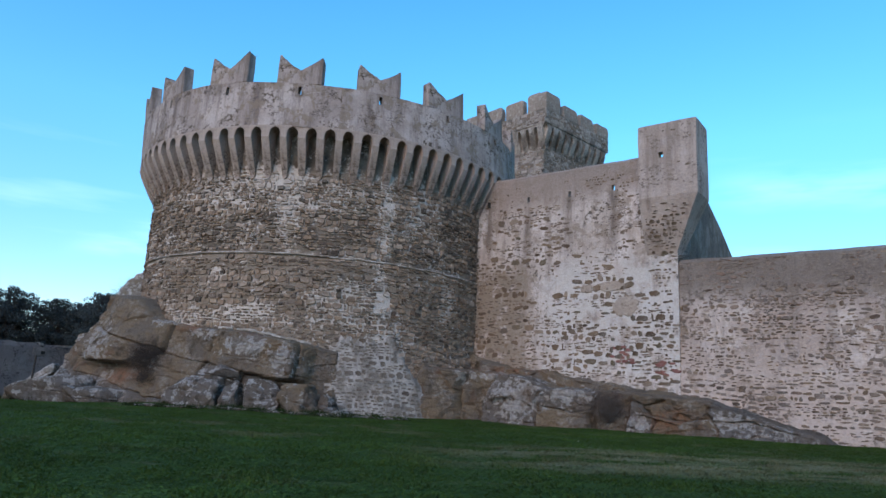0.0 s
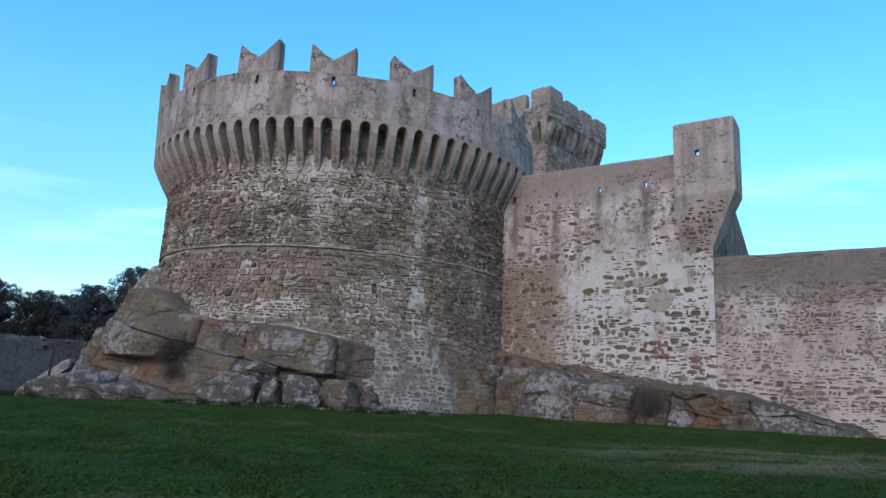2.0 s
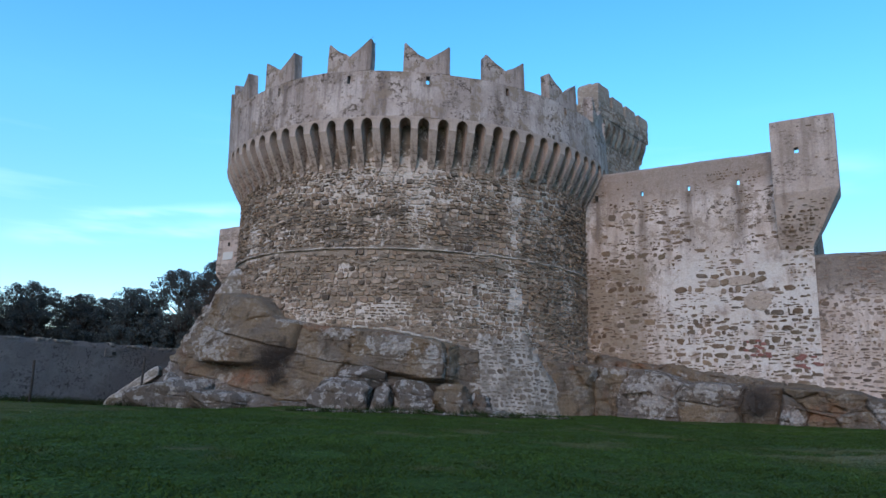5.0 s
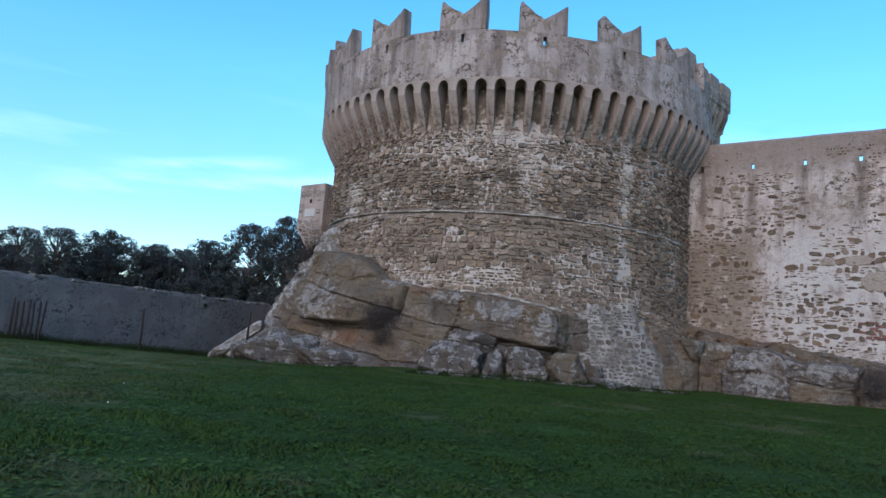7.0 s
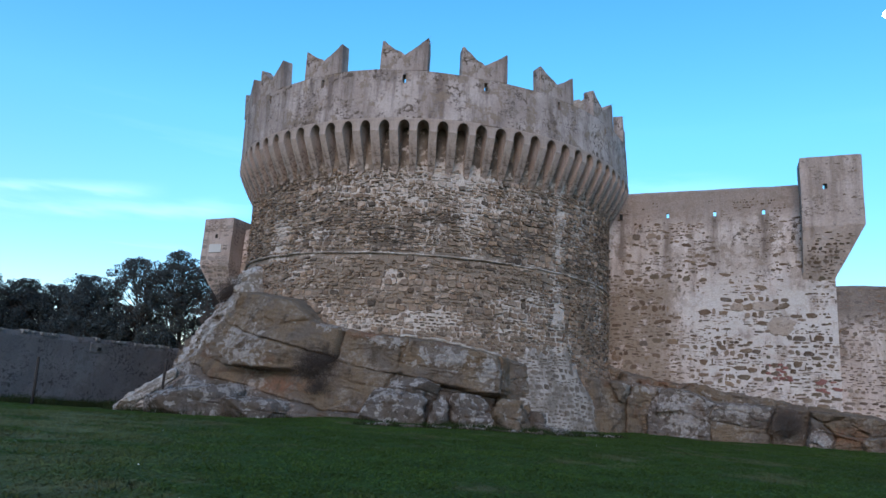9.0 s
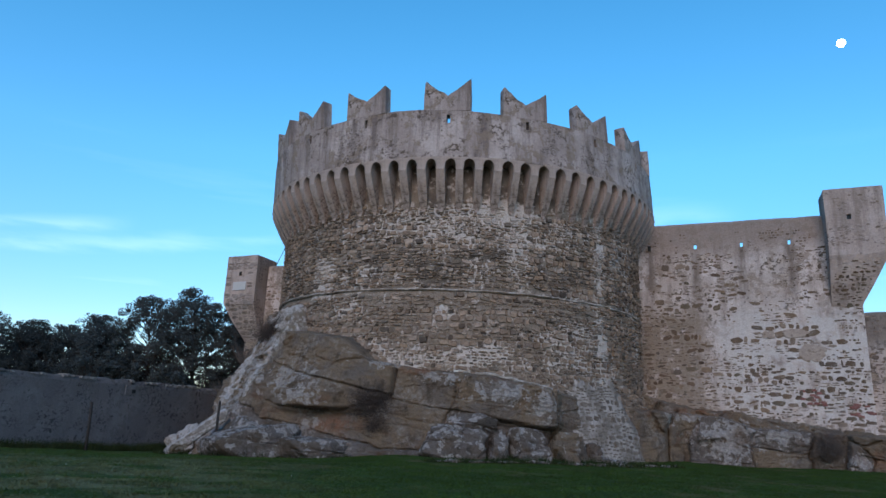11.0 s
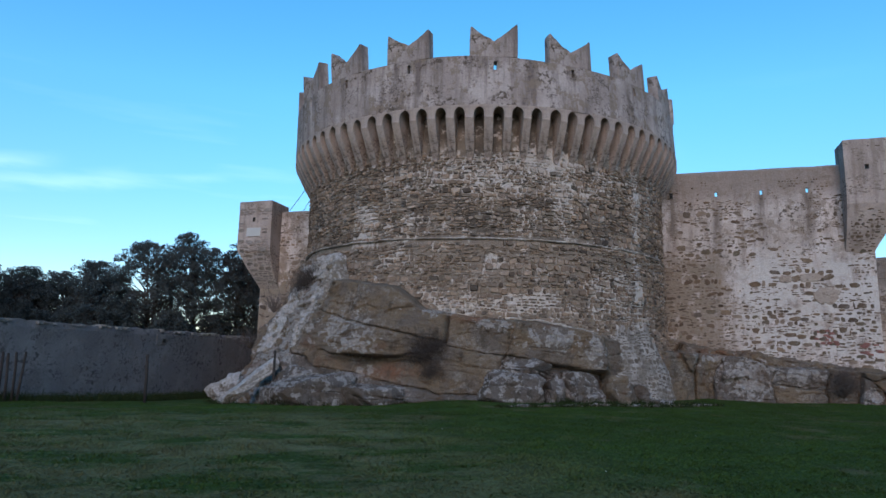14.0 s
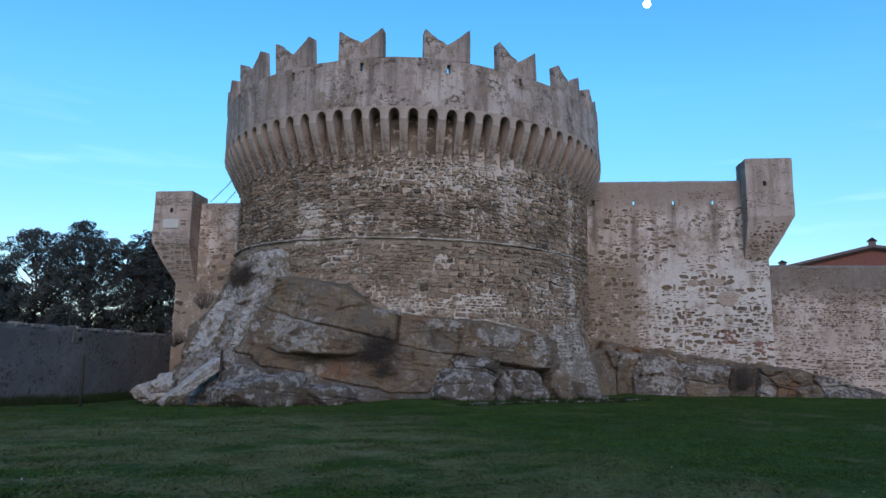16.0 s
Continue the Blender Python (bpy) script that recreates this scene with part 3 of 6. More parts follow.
# ---- ground ----
def build_ground():
    xs = np.unique(np.concatenate([np.linspace(-46, 24, 141), [-2500, -1200, -600, -300, -160, -100, -70, -56, 34, 50, 80, 140, 300, 600, 1200, 2500]]))
    ys = np.unique(np.concatenate([np.linspace(-6, 48, 109), [-2500, -1200, -600, -300, -150, -70, -30, -14, 58, 75, 110, 180, 320, 640, 1300, 2600]]))
    verts = [(x, y, fall(x, y)) for x in xs for y in ys]
    ny = len(ys)
    faces = [(i * ny + j, (i + 1) * ny + j, (i + 1) * ny + j + 1, i * ny + j + 1) for i in range(len(xs) - 1) for j in range(ny - 1)]
    ob = new("ground", mesh_of("ground", verts, faces, M["soil"], True))
    tagged(ob, "dark green lawn sloping gently up to the castle", "lawn", kind="structure")


build_ground()

# ---- round tower ----
TX, TY = -7.15, 39.6
R_BODY, R_LOW, R_TOP = 9.88, 10.74, 10.66
Z_CORBEL, Z_FACE, Z_ARCH, Z_CRENEL, Z_TIP = 11.15, 12.7, 13.18, 15.35, 16.75
N_CORBEL, N_MERLON = 80, 18
tower = thing("round_tower", pose(TX, TY, 0), "round rubble-stone castle tower with plastered parapet and swallow-tailed merlons", "tower")


def ring_point(deg, r, z):
    a = radians(deg)
    return (r * math.sin(a), -r * math.cos(a), z)


def body_radius(z, deg=0.0):
    r = R_BODY + 0.24 * max(0.0, 4.0 - z)
    if 7.35 < z < 11.3:
        r -= 0.03
    return r + 0.05 * noise.noise(Vector((deg * 0.13, z * 0.8, 1.0)))


# patches where lime has stayed: bearing, height, half widths, strength
LIME = ((-6, 11.0, 8, 0.5, 1.08), (-15, 10.3, 26, 0.8, 0.52), (-20, 10.7, 13, 0.5, 0.75), (-36, 10.9, 6, 0.4, 0.45), (-1, 9.6, 3, 1.2, 0.75), (-8, 9.9, 5, 0.5, 0.5), (24.5, 9.6, 1.8, 1.9, 1.0), (24.8, 5.3, 1.8, 1.4, 1.05),
        (31.7, 9.4, 1.8, 1.0, 0.6), (36, 10.3, 4, 0.8, 0.5), (-56, 8.4, 3.5, 0.8, 0.85), (-44, 8.15, 5, 0.5, 0.5), (-28, 4.55, 4.5, 0.4, 0.9), (-15.5, 4.7, 5, 0.4, 0.75), (-8, 4.9, 5, 0.35, 0.6),
        (9.5, 5.7, 3.5, 0.5, 0.7), (17, 5.4, 4.5, 0.9, 0.65), (12, 4.7, 5, 0.35, 0.5), (-2, 4.6, 3, 0.3, 0.5), (-46.6, 6.8, 4, 0.4, 0.6), (-19, 6.5, 3, 0.35, 0.5), (46, 6.0, 2, 1.0, 0.75),
        (28, 4.2, 3, 0.5, 0.65), (-35, 5.0, 3, 0.4, 0.6), (-12, 8.6, 3, 0.6, 0.3), (14, 10.4, 5, 0.5, 0.4), (40, 8.2, 2, 1.2, 0.4))


def lime_left(deg, z):
    here = 0.24
    for d, h, rd, rh, power in LIME:
        far = math.hypot((deg - d) / rd, (z - h) / rh)
        here = max(here, 0.24 + 0.62 * power * min(1.0, max(0.0, 1.7 - far)))
    return here


def build_tower_body():
    bm = bmesh.new()
    degs = np.arange(0, 360, 1.0)
    zs = list(np.arange(-0.3, 13.9, 0.2))
    grid = [[bm.verts.new(ring_point(d, body_radius(z, min(d, 360 - d)), z)) for d in degs] for z in zs]
    for a, b in zip(grid, grid[1:]):
        for i in range(len(degs)):
            k = (i + 1) % len(degs)
            bm.faces.new((a[i], a[k], b[k], b[i]))
    bm.faces.new(grid[-1])
    wall = part("tower_wall", bm, M["tower_mortar"], tower, "brown rubble masonry with pale mortar", smooth=True)
    wall.data.attributes.new("lime", "FLOAT", "POINT").data.foreach_set("value", [lime_left(math.degrees(math.atan2(v.co.x, -v.co.y)), v.co.z) for v in wall.data.vertices])


build_tower_body()


def build_string_course():
    """A thin moulding, laid in lengths that have shifted and worn a little."""
    gen = random.Random(21)
    d = 0.0
    while d < 359:
        end = min(360.0, d + gen.uniform(4, 9))
        sink, up, thick = gen.uniform(-0.03, 0.015), gen.uniform(-0.02, 0.02), gen.uniform(0.75, 1.0)
        bm = bmesh.new()
        rings = []
        for g in np.linspace(d, end - 0.12, 6):
            z0 = 7.5 - 0.0016 * (g if g < 180 else g - 360) + 0.025 * noise.noise(Vector((g * 0.2, 0, 0))) + up
            r0 = R_BODY + sink + 0.02 * noise.noise(Vector((g * 0.9, 5, 0)))
            rings.append([bm.verts.new(ring_point(g, r0 + dr, z0 + dz * thick)) for dr, dz in ((-0.12, -0.06), (0.05, -0.055), (0.09, -0.015), (0.07, 0.03), (-0.12, 0.06))])
        for p, q in zip(rings, rings[1:]):
            for k in range(5):
                bm.faces.new((p[k], q[k], q[(k + 1) % 5], p[(k + 1) % 5]))
        bm.faces.new(rings[0])
        bm.faces.new(rings[-1][::-1])
        part("moulding_stone", bm, M["moulding"], tower)
        d = end


build_string_course()


def low_radius(deg):
    """The parapet's foot is not quite a circle."""
    x = (deg + 180) % 360 - 180
    return float(np.interp(x, (-180, -98, -82, -66, -40, 0, 40, 50, 66, 85, 180), (10.76, 10.78, 10.82, 10.86, 10.78, 10.75, 10.71, 10.7, 10.88, 10.88, 10.76)))


def build_corbels():
    """One corbel: a raking bracket that spreads into half arches at its head."""
    half = math.pi * (R_LOW - 0.1) / N_CORBEL
    rows = []
    for z in (Z_CORBEL - 0.15, Z_CORBEL, 11.7, 12.25, Z_FACE, 12.86, 12.98, 13.07, 13.14, Z_ARCH, Z_ARCH + 0.08):
        out = R_BODY - 0.02 + (R_LOW - R_BODY - 0.02) * min(1.0, max(0.0, (z - Z_CORBEL) / (Z_FACE - Z_CORBEL))) ** 0.9
        rise = min(1.0, max(0.0, (z - 12.86) / (Z_ARCH - 12.86)))
        w = 0.18 + (half + 0.004 - 0.18) * (1 - math.sqrt(max(0.0, 1 - rise * rise)))
        rows.append((z, out, w if z > 11.5 else 0.14 if z > 11.1 else 0.05))
    bm = bmesh.new()
    lv = []
    for z, out, w in rows:
        inner = R_BODY - 0.25 if z < 12.86 else R_BODY - 0.25
        lv.append([bm.verts.new(p) for p in ((-w, -inner, z), (w, -inner, z), (w, -out, z), (0, -out - 0.012, z), (-w, -out, z))])
    for a, b in zip(lv, lv[1:]):
        for k in range(5):
            bm.faces.new((a[k], a[(k + 1) % 5], b[(k + 1) % 5], b[k]))
    bm.faces.new(lv[0][::-1])
    bm.faces.new(lv[-1])
    shared = None
    for i in range(N_CORBEL):
        d = 360.0 / N_CORBEL * i + 0.95
        m = pose(0, 0, 0, 0, 0, d)
        if shared is None:
            shared = part("corbel", bm, M["corbel_plaster"], tower, m=m).data
        else:
            part("corbel", shared, None, tower, m=m @ Matrix.Diagonal((rng.uniform(0.86, 1.1), (low_radius(d) + 0.035) / R_LOW, 1, 1)))


build_corbels()


def tip_radius(deg):
    """The parapet's top has moved a little to one side of the tower's axis."""
    x = (deg + 180) % 360 - 180
    return float(np.interp(x, (-180, -98, -82, -66, -40, -20, 0, 25, 45, 65, 180), (10.6, 10.8, 10.93, 11.08, 10.8, 10.62, 10.5, 10.38, 10.45, 10.65, 10.6)))


def parapet_radius(z, deg):
    f = min(1, max(0, (z - Z_ARCH) / (Z_TIP - Z_ARCH)))
    return low_radius(deg) + (tip_radius(deg) - low_radius(deg)) * f


def crest(deg):
    """How much higher the parapet's top stands along its southern stretch."""
    x = (deg + 180) % 360 - 180
    return 0.18 * math.exp(-((x + 32) / 24) ** 2)


def merlon_centre(i):
    return {0: -1.2, 1: 19.1, 2: 38.8, 17: -20.5, 16: -41.3, 15: -59.4, 14: -76.0, 13: -97.5}.get(i, -1.0 + 20.0 * i)


def build_parapet():
    holes = [((merlon_centre(i) + 0.4) % 360, 15.0) for i in range(N_MERLON)]
    extra = [x for h, _ in holes for x in (h - 0.42, h + 0.42)]
    us = breaks(0, 360, 3, extra)
    vs = [Z_ARCH + 0.03, 13.7, 14.3, 14.8, 15.2, Z_CRENEL]

    def solid(u, v):
        return not any(abs(u - h) < 0.42 and abs(v - z) < 0.2 for h, z in holes)

    def place(u, v, k):
        w = 0.02 * noise.noise(Vector((u * 0.2, v, 2.0)))
        z = v + (0.03 * noise.noise(Vector((u * 0.25, 7.0, v))) if v > 15.2 else 0)
        return ring_point(u, parapet_radius(v, u) + w - (0.45 if k else 0), z + (crest(u) if v > 15.3 else 0.6 * crest(u) if v > 14.7 else 0))

    bm = grid_solid(us, vs, solid, place)
    bmesh.ops.remove_doubles(bm, verts=bm.verts, dist=0.0005)
    part("parapet", bm, M["parapet_plaster"], tower, "grey weathered plaster parapet with small loopholes")
    # unseen wall walk, put in to shut light out of the corbel slots
    bm = bmesh.new()
    inner = [bm.verts.new(ring_point(d, R_BODY - 1.8, 13.95)) for d in range(0, 360, 5)]
    outer = [bm.verts.new(ring_point(d, 10.5, 13.9)) for d in range(0, 360, 5)]
    low_i = [bm.verts.new(ring_point(d, R_BODY - 1.8, 13.75)) for d in range(0, 360, 5)]
    low_o = [bm.verts.new(ring_point(d, 10.5, 13.75)) for d in range(0, 360, 5)]
    for i in range(72):
        k = (i + 1) % 72
        bm.faces.new((inner[i], outer[i], outer[k], inner[k]))
        bm.faces.new((low_i[i], low_i[k], low_o[k], low_o[i]))
        bm.faces.new((outer[i], low_o[i], low_o[k], outer[k]))
    part("wall_walk", bm, M["parapet_plaster"], tower)


build_parapet()


def build_merlons():
    """Swallow-tailed merlons: two horns with a hollow between."""
    variants = []
    for k in range(5):
        r = random.Random(40 + k)
        w, h = 1.05 + r.uniform(-0.03, 0.03), Z_TIP - Z_CRENEL
        hl, hr = h + r.uniform(-0.06, 0.1), h + r.uniform(-0.04, 0.12)
        v = 0.70 + r.uniform(-0.05, 0.06)
        pts = [(-w, -0.02), (w, -0.02), (w, hr * 0.5), (w * 0.985, hr - 0.04), (w * 0.93, hr), (w * 0.72, hr - 0.24), (w * 0.45, v + 0.26), (w * 0.2, v + 0.08), (0.03, v), (-w * 0.2, v + 0.09),
               (-w * 0.45, v + 0.27), (-w * 0.72, hl - 0.25), (-w * 0.93, hl), (-w * 0.985, hl - 0.05), (-w, hl * 0.5)]
        bm = prism(pts, 0.5)
        bmesh.ops.triangulate(bm, faces=[f for f in bm.faces if len(f.verts) > 4])
        bmesh.ops.bevel(bm, geom=[e for e in bm.edges if len(e.link_faces) == 2 and e.calc_face_angle(0) > 0.6], offset=0.03, segments=1, affect="EDGES")
        rough(bm, 0.035, 2.5, k * 3.0, lambda co: co.z > 0.25)
        variants.append(bm)
    meshes = {}
    for i in range(N_MERLON):
        d = merlon_centre(i)
        k = i % 5
        r0 = parapet_radius(Z_CRENEL, d)
        lean = -math.degrees(math.atan2(r0 - 0.03 - tip_radius(d), Z_TIP - Z_CRENEL))
        m = pose(0, 0, 0, 0, 0, d) @ pose(0, -r0 + 0.025, Z_CRENEL + crest(d), lean, 0, 0) @ Matrix.Diagonal((1.06 if i == 2 else 0.98 if i == 1 else 1, 1, 1.1 if i == 17 else 1.0, 1))
        if k not in meshes:
            meshes[k] = part("merlon", variants[k], M["parapet_plaster"], tower, "swallow-tailed plastered merlon", m).data
        else:
            part("merlon", meshes[k], None, tower, "swallow-tailed plastered merlon", m)


build_merlons()

# ---- curtain walls: s runs along the wall, n comes out of it towards the lawn ----
N = Vector((-0.5904, -0.8071, 0)).normalized()
S = Vector((-N.y, N.x, 0))


def wall_pose(offset):
    """Local x along the wall, local y into it, z up; the face is at y = 0."""
    o = N * offset
    m = Matrix.Identity(4)
    m.col[0][:3], m.col[1][:3], m.col[2][:3] = S, -N, (0, 0, 1)
    m.translation = o
    return m


W1_OFF, W3_OFF, BLOCK_OFF = -28.8, -28.88, -27.82
W1_S0, W1_S1, W1_TOP = -21.5, -9.0, 12.84
SLITS = [(-18.7, 11.54), (-16.37, 11.54), (-14.12, 11.54), (-11.9, 11.54)]


def build_high_wall():
    wall = thing("wall_north", wall_pose(W1_OFF), "tall pale plaster curtain wall with stones showing through", "wall", kind="structure")
    us = breaks(W1_S0, W1_S1, 0.5, [x for s, _ in SLITS for x in (s - 0.07, s + 0.07)] + [-14.31, -14.14])
    vs = sorted(set(breaks(-0.3, 11.0, 0.5, [8.59, 8.78]) + breaks(11.0, W1_TOP - 0.12, 0.4, [x for _, z in SLITS[:1] for x in (z - 0.13, z + 0.13)]) + [W1_TOP]))

    def solid(u, v):
        # open to the turret's room at the corner
        return not (u > -10.2 and v > 12.0) and not any(abs(u - s) < 0.07 and abs(v - z) < 0.14 for s, z in SLITS[1:])

    def place(u, v, k):
        if k:
            return (u, 1.6 if v < 10.9 else 0.24, v)
        y = 0.03 * noise.noise(Vector((u * 0.8, v * 0.8, 6.0))) + (0.12 if v > W1_TOP - 0.05 else 0) - 0.012 * max(0, 6 - v)
        return (u, y, v + (0.03 * noise.noise(Vector((u, 0, 1))) if v > 12.5 else 0))

    bm = grid_solid(us, vs, solid, place)
    part("plaster_wall", bm, M["wall_plaster"], wall, smooth=False)
    # this slit is not cut; a dark block gives its inner shade
    part("loophole", box_bm(SLITS[0][0] - 0.08, SLITS[0][0] + 0.08, -0.05, 0.1, 11.4, 11.7), M["hole_shade_and_cap"], wall, "dark block painted as a loophole's inner shade")
    return wall


wall_high = build_high_wall()


def build_corner_turret(name, m, width, top, break_z, foot_z, left_in, right_in, mat, label, depth=1.6, out=1.0):
    """A square watch turret corbelled out of a wall's corner; x from 0 to width, the face at y = 0."""
    root = thing(name, m, label, "turret", "corner turrets")
    bm = bmesh.new()
    levels = [(foot_z, out, left_in, right_in), (foot_z + (break_z - foot_z) * 0.5, out * 0.42, left_in * 0.5, right_in * 0.5), (break_z, 0.0, 0.0, 0.0), (break_z + 1.2, 0, 0, 0), (top - 0.03, 0, 0, 0), (top, 0.04, 0.04, 0.04)]
    rings = []
    for z, back, li, ri in levels:
        rings.append([bm.verts.new(p) for p in ((li, back, z), (width / 2, back, z), (width - ri, back, z), (width - ri, out + depth - 1.0, z), (li, out + depth - 1.0, z))])
    for a, b in zip(rings, rings[1:]):
        for k in range(5):
            bm.faces.new((a[k], a[(k + 1) % 5], b[(k + 1) % 5], b[k]))
    bm.faces.new(rings[0][::-1])
    bm.faces.new(rings[-1])
    bmesh.ops.subdivide_edges(bm, edges=bm.edges, cuts=2, use_grid_fill=True)
    rough(bm, 0.03, 1.3, 4.0)
    part("turret_wall", bm, mat, root)
    return root


turret = build_corner_turret("corner_turret", wall_pose(BLOCK_OFF) @ pose(-10.33, 0, 0), 2.52, 13.84, 10.5, 8.0, 0.0, 1.3, M["block_plaster"], "square plastered corner turret corbelled out over the wall", out=1.04)


def hollow(root, boxes):
    """Cut boxes out of a turret's solid wall: a loophole through the front and the open room behind it."""
    wall = next(ob for ob in root.children if ob.name.startswith("turret_wall"))
    bm = bmesh.new()
    bm.from_mesh(wall.data)
    bmesh.ops.recalc_face_normals(bm, faces=bm.faces)
    bm.to_mesh(wall.data)
    bm.free()
    for k, b in enumerate(boxes):
        bm = box_bm(*b)
        bmesh.ops.recalc_face_normals(bm, faces=bm.faces)
        me = bpy.data.meshes.new("cutter")
        bm.to_mesh(me)
        bm.free()
        tool = new("cutter", me)
        tool.parent = root
        cut = wall.modifiers.new("cut", "BOOLEAN")
        cut.operation, cut.solver, cut.object = "DIFFERENCE", "EXACT", tool
        bpy.context.view_layer.update()
        done = bpy.data.meshes.new_from_object(wall.evaluated_get(bpy.context.evaluated_depsgraph_get()))
        wall.modifiers.clear()
        wall.data = done
        bpy.data.objects.remove(tool)


hollow(turret, [(0.12, 1.15, 0.35, 2.4, 11.95, 13.45), (0.9, 1.09, -0.3, 0.5, 12.24, 12.5)])


def build_side_wall():
    """The wall that runs back from the corner, its top falling away."""
    wall = thing("wall_east", wall_pose(W1_OFF), "grey plaster side wall running back from the corner", "wall", kind="structure")
    bm = bmesh.new()
    # outline in (y back, z): the top rakes down
    prof = [(0.02, -0.3), (0.02, 10.6), (4.6, 11.9), (7.2, 10.9), (9.9, 9.6), (9.9, -0.3)]
    a = [bm.verts.new((-9.0, y, z)) for y, z in prof]
    b = [bm.verts.new((-10.4, y, z)) for y, z in prof]
    bm.faces.new(a)
    bm.faces.new(b[::-1])
    for i in range(6):
        k = (i + 1) % 6
        bm.faces.new((a[i], b[i], b[k], a[k]))
    part("side_plaster", bm, M["side_rubble"], wall)


build_side_wall()

W3_S0, W3_S1, W3_TOP = -9.0, 16.0, 7.9


def build_low_wall():
    wall = thing("wall_west", wall_pose(W3_OFF), "lower curtain wall of pinkish mortar and thin flat stones", "wall", kind="structure")
    us, vs = breaks(W3_S0, W3_S1, 0.6), breaks(-0.3, W3_TOP - 0.15, 0.5) + [W3_TOP]

    def place(u, v, k):
        if k:
            return (u, 1.3 if v < W3_TOP - 0.05 else 1.1, v)
        y = 0.04 * noise.noise(Vector((u * 0.7, v * 0.7, 16.0))) + (0.2 if v > W3_TOP - 0.05 else 0) - 0.02 * max(0, 5 - v)
        return (u, y, v + (0.05 * noise.noise(Vector((u * 0.8, 0, 9))) if v > 7.7 else 0))

    part("plaster_wall", grid_solid(us, vs, lambda u, v: True, place), M["low_plaster"], wall)
    return wall


wall_low = build_low_wall()

# ---- left turret and the wall between it and the tower ----
LT = Vector((-20.4, 47.2, 0))
LT_OFF = LT.dot(N)
lt_s = LT.dot(S)
left_turret = build_corner_turret("corner_turret", wall_pose(LT_OFF) @ pose(lt_s, 0, 0), 2.28, 11.84, 8.75, 6.5, 1.05, 0.0, M["block_plaster"], "square stone corner turret with a pale marble plaque", out=1.2, depth=1.8)


def build_back_wall():
    wall = thing("wall_south", wall_pose(LT_OFF - 1.2), "pale plaster curtain wall between turret and round tower", "wall", kind="structure")
    us, vs = breaks(lt_s + 1.05, lt_s + 9.0, 0.5), breaks(-0.3, 11.25, 0.5) + [11.38]

    def place(u, v, k):
        y = 1.4 if k else 0.03 * noise.noise(Vector((u * 0.8, v * 0.8, 26.0))) + (0.1 if v > 11.3 else 0)
        return (u, y, v)

    part("plaster_wall", grid_solid(us, vs, lambda u, v: True, place), M["wall_plaster"], wall)
    return wall


wall_back = build_back_wall()
part("plaque", box_bm(0.62, 1.58, -0.05, 0.05, 9.62, 10.15, 0.012), M["marble"], left_turret, "pale marble plaque")
# uncut loophole: its darkness is a near-black block on the face
part("loophole", box_bm(1.0, 1.15, -0.04, 0.1, 10.55, 10.8), M["hole_shade_and_cap"], left_turret, "dark block painted as a loophole's inner shade")

# ---- garden wall ----
BW_A, BW_B = Vector((-17.1, 50.9, 0)), Vector((-46.5, 6.8, 0))


def build_garden_wall():
    d = (BW_B - BW_A)
    length = d.length
    d.normalize()
    m = Matrix.Identity(4)
    m.col[0][:3], m.col[1][:3], m.col[2][:3] = -d, Vector((-d.y, d.x, 0)) * -1, (0, 0, 1)
    m.translation = BW_B
    wall = thing("garden_wall", m, "grey cement-rendered boundary wall with a rough stone top", "wall", kind="structure")
    us, vs = breaks(0, length, 0.35), breaks(-0.2, 3.25, 0.5) + [3.5]

    def place(u, v, k):
        top = v > 3.3
        z = v + (0.09 * noise.noise(Vector((u * 1.9, 0.5, 0))) + 0.05 * noise.noise(Vector((u * 5.0, 0.5, 0))) if top else 0)
        y = 0.03 * noise.noise(Vector((u * 0.9, v * 0.9, 31.0))) + (0.07 if top else 0)
        return (u, 0.5 - y if k else y, z)

    bm = grid_solid(us, vs, lambda u, v: True, place)
    part("render_coat", bm, M["grey_render"], wall)
    return wall, m, length


garden_wall, GW, GW_LEN = build_garden_wall()

def gw_local(p):
    return GW.inverted() @ Vector(p)


NICHE = gw_local((-23.86, 40.75, 3.0))
part("patched_stone", rough(box_bm(NICHE.x - 0.55, NICHE.x + 0.6, -0.012, 0.1, 2.8, 3.3, 0.01), 0.04, 3.0, 2.0), M["patch"], garden_wall, "pale stone patch with a dark block painted as the shade in a small hole")
# the hole's shade is a dark block set on the patch
part("wall_hole", box_bm(NICHE.x - 0.1, NICHE.x + 0.12, -0.055, 0.05, 2.9, 3.08), M["hole_shade_and_cap"], garden_wall, "dark block painted as the shade in a small hole")

def build_coping():
    """Rough stones bedded along the garden wall's top."""
    gen = random.Random(61)
    kinds = []
    for k in range(7):
        bm = rough(box_bm(-0.5, 0.5, -0.03, 0.5, 0, 1.0, 0.12), 0.1, 2.2, k * 5.0)
        me = bpy.data.meshes.new("coping_stone")
        bm.to_mesh(me)
        bm.free()
        me.materials.append(M["coping"])
        kinds.append(me)
    u = GW_LEN - 1.0
    while u > 10.0:
        w = gen.choice((0.14, 0.2, 0.28, 0.4, 0.5)) * gen.uniform(0.8, 1.2)
        part("coping_stone", gen.choice(kinds), None, garden_wall, m=pose(u - w / 2, gen.uniform(-0.02, 0.05), gen.uniform(3.36, 3.42), gen.uniform(-4, 4), gen.uniform(-5, 5), 0) @ Matrix.Diagonal((w * 0.95, 1, gen.uniform(0.04, 0.17), 1)))
        u -= w + (gen.uniform(0.3, 1.2) if gen.random() < 0.3 else 0.02)


build_coping()

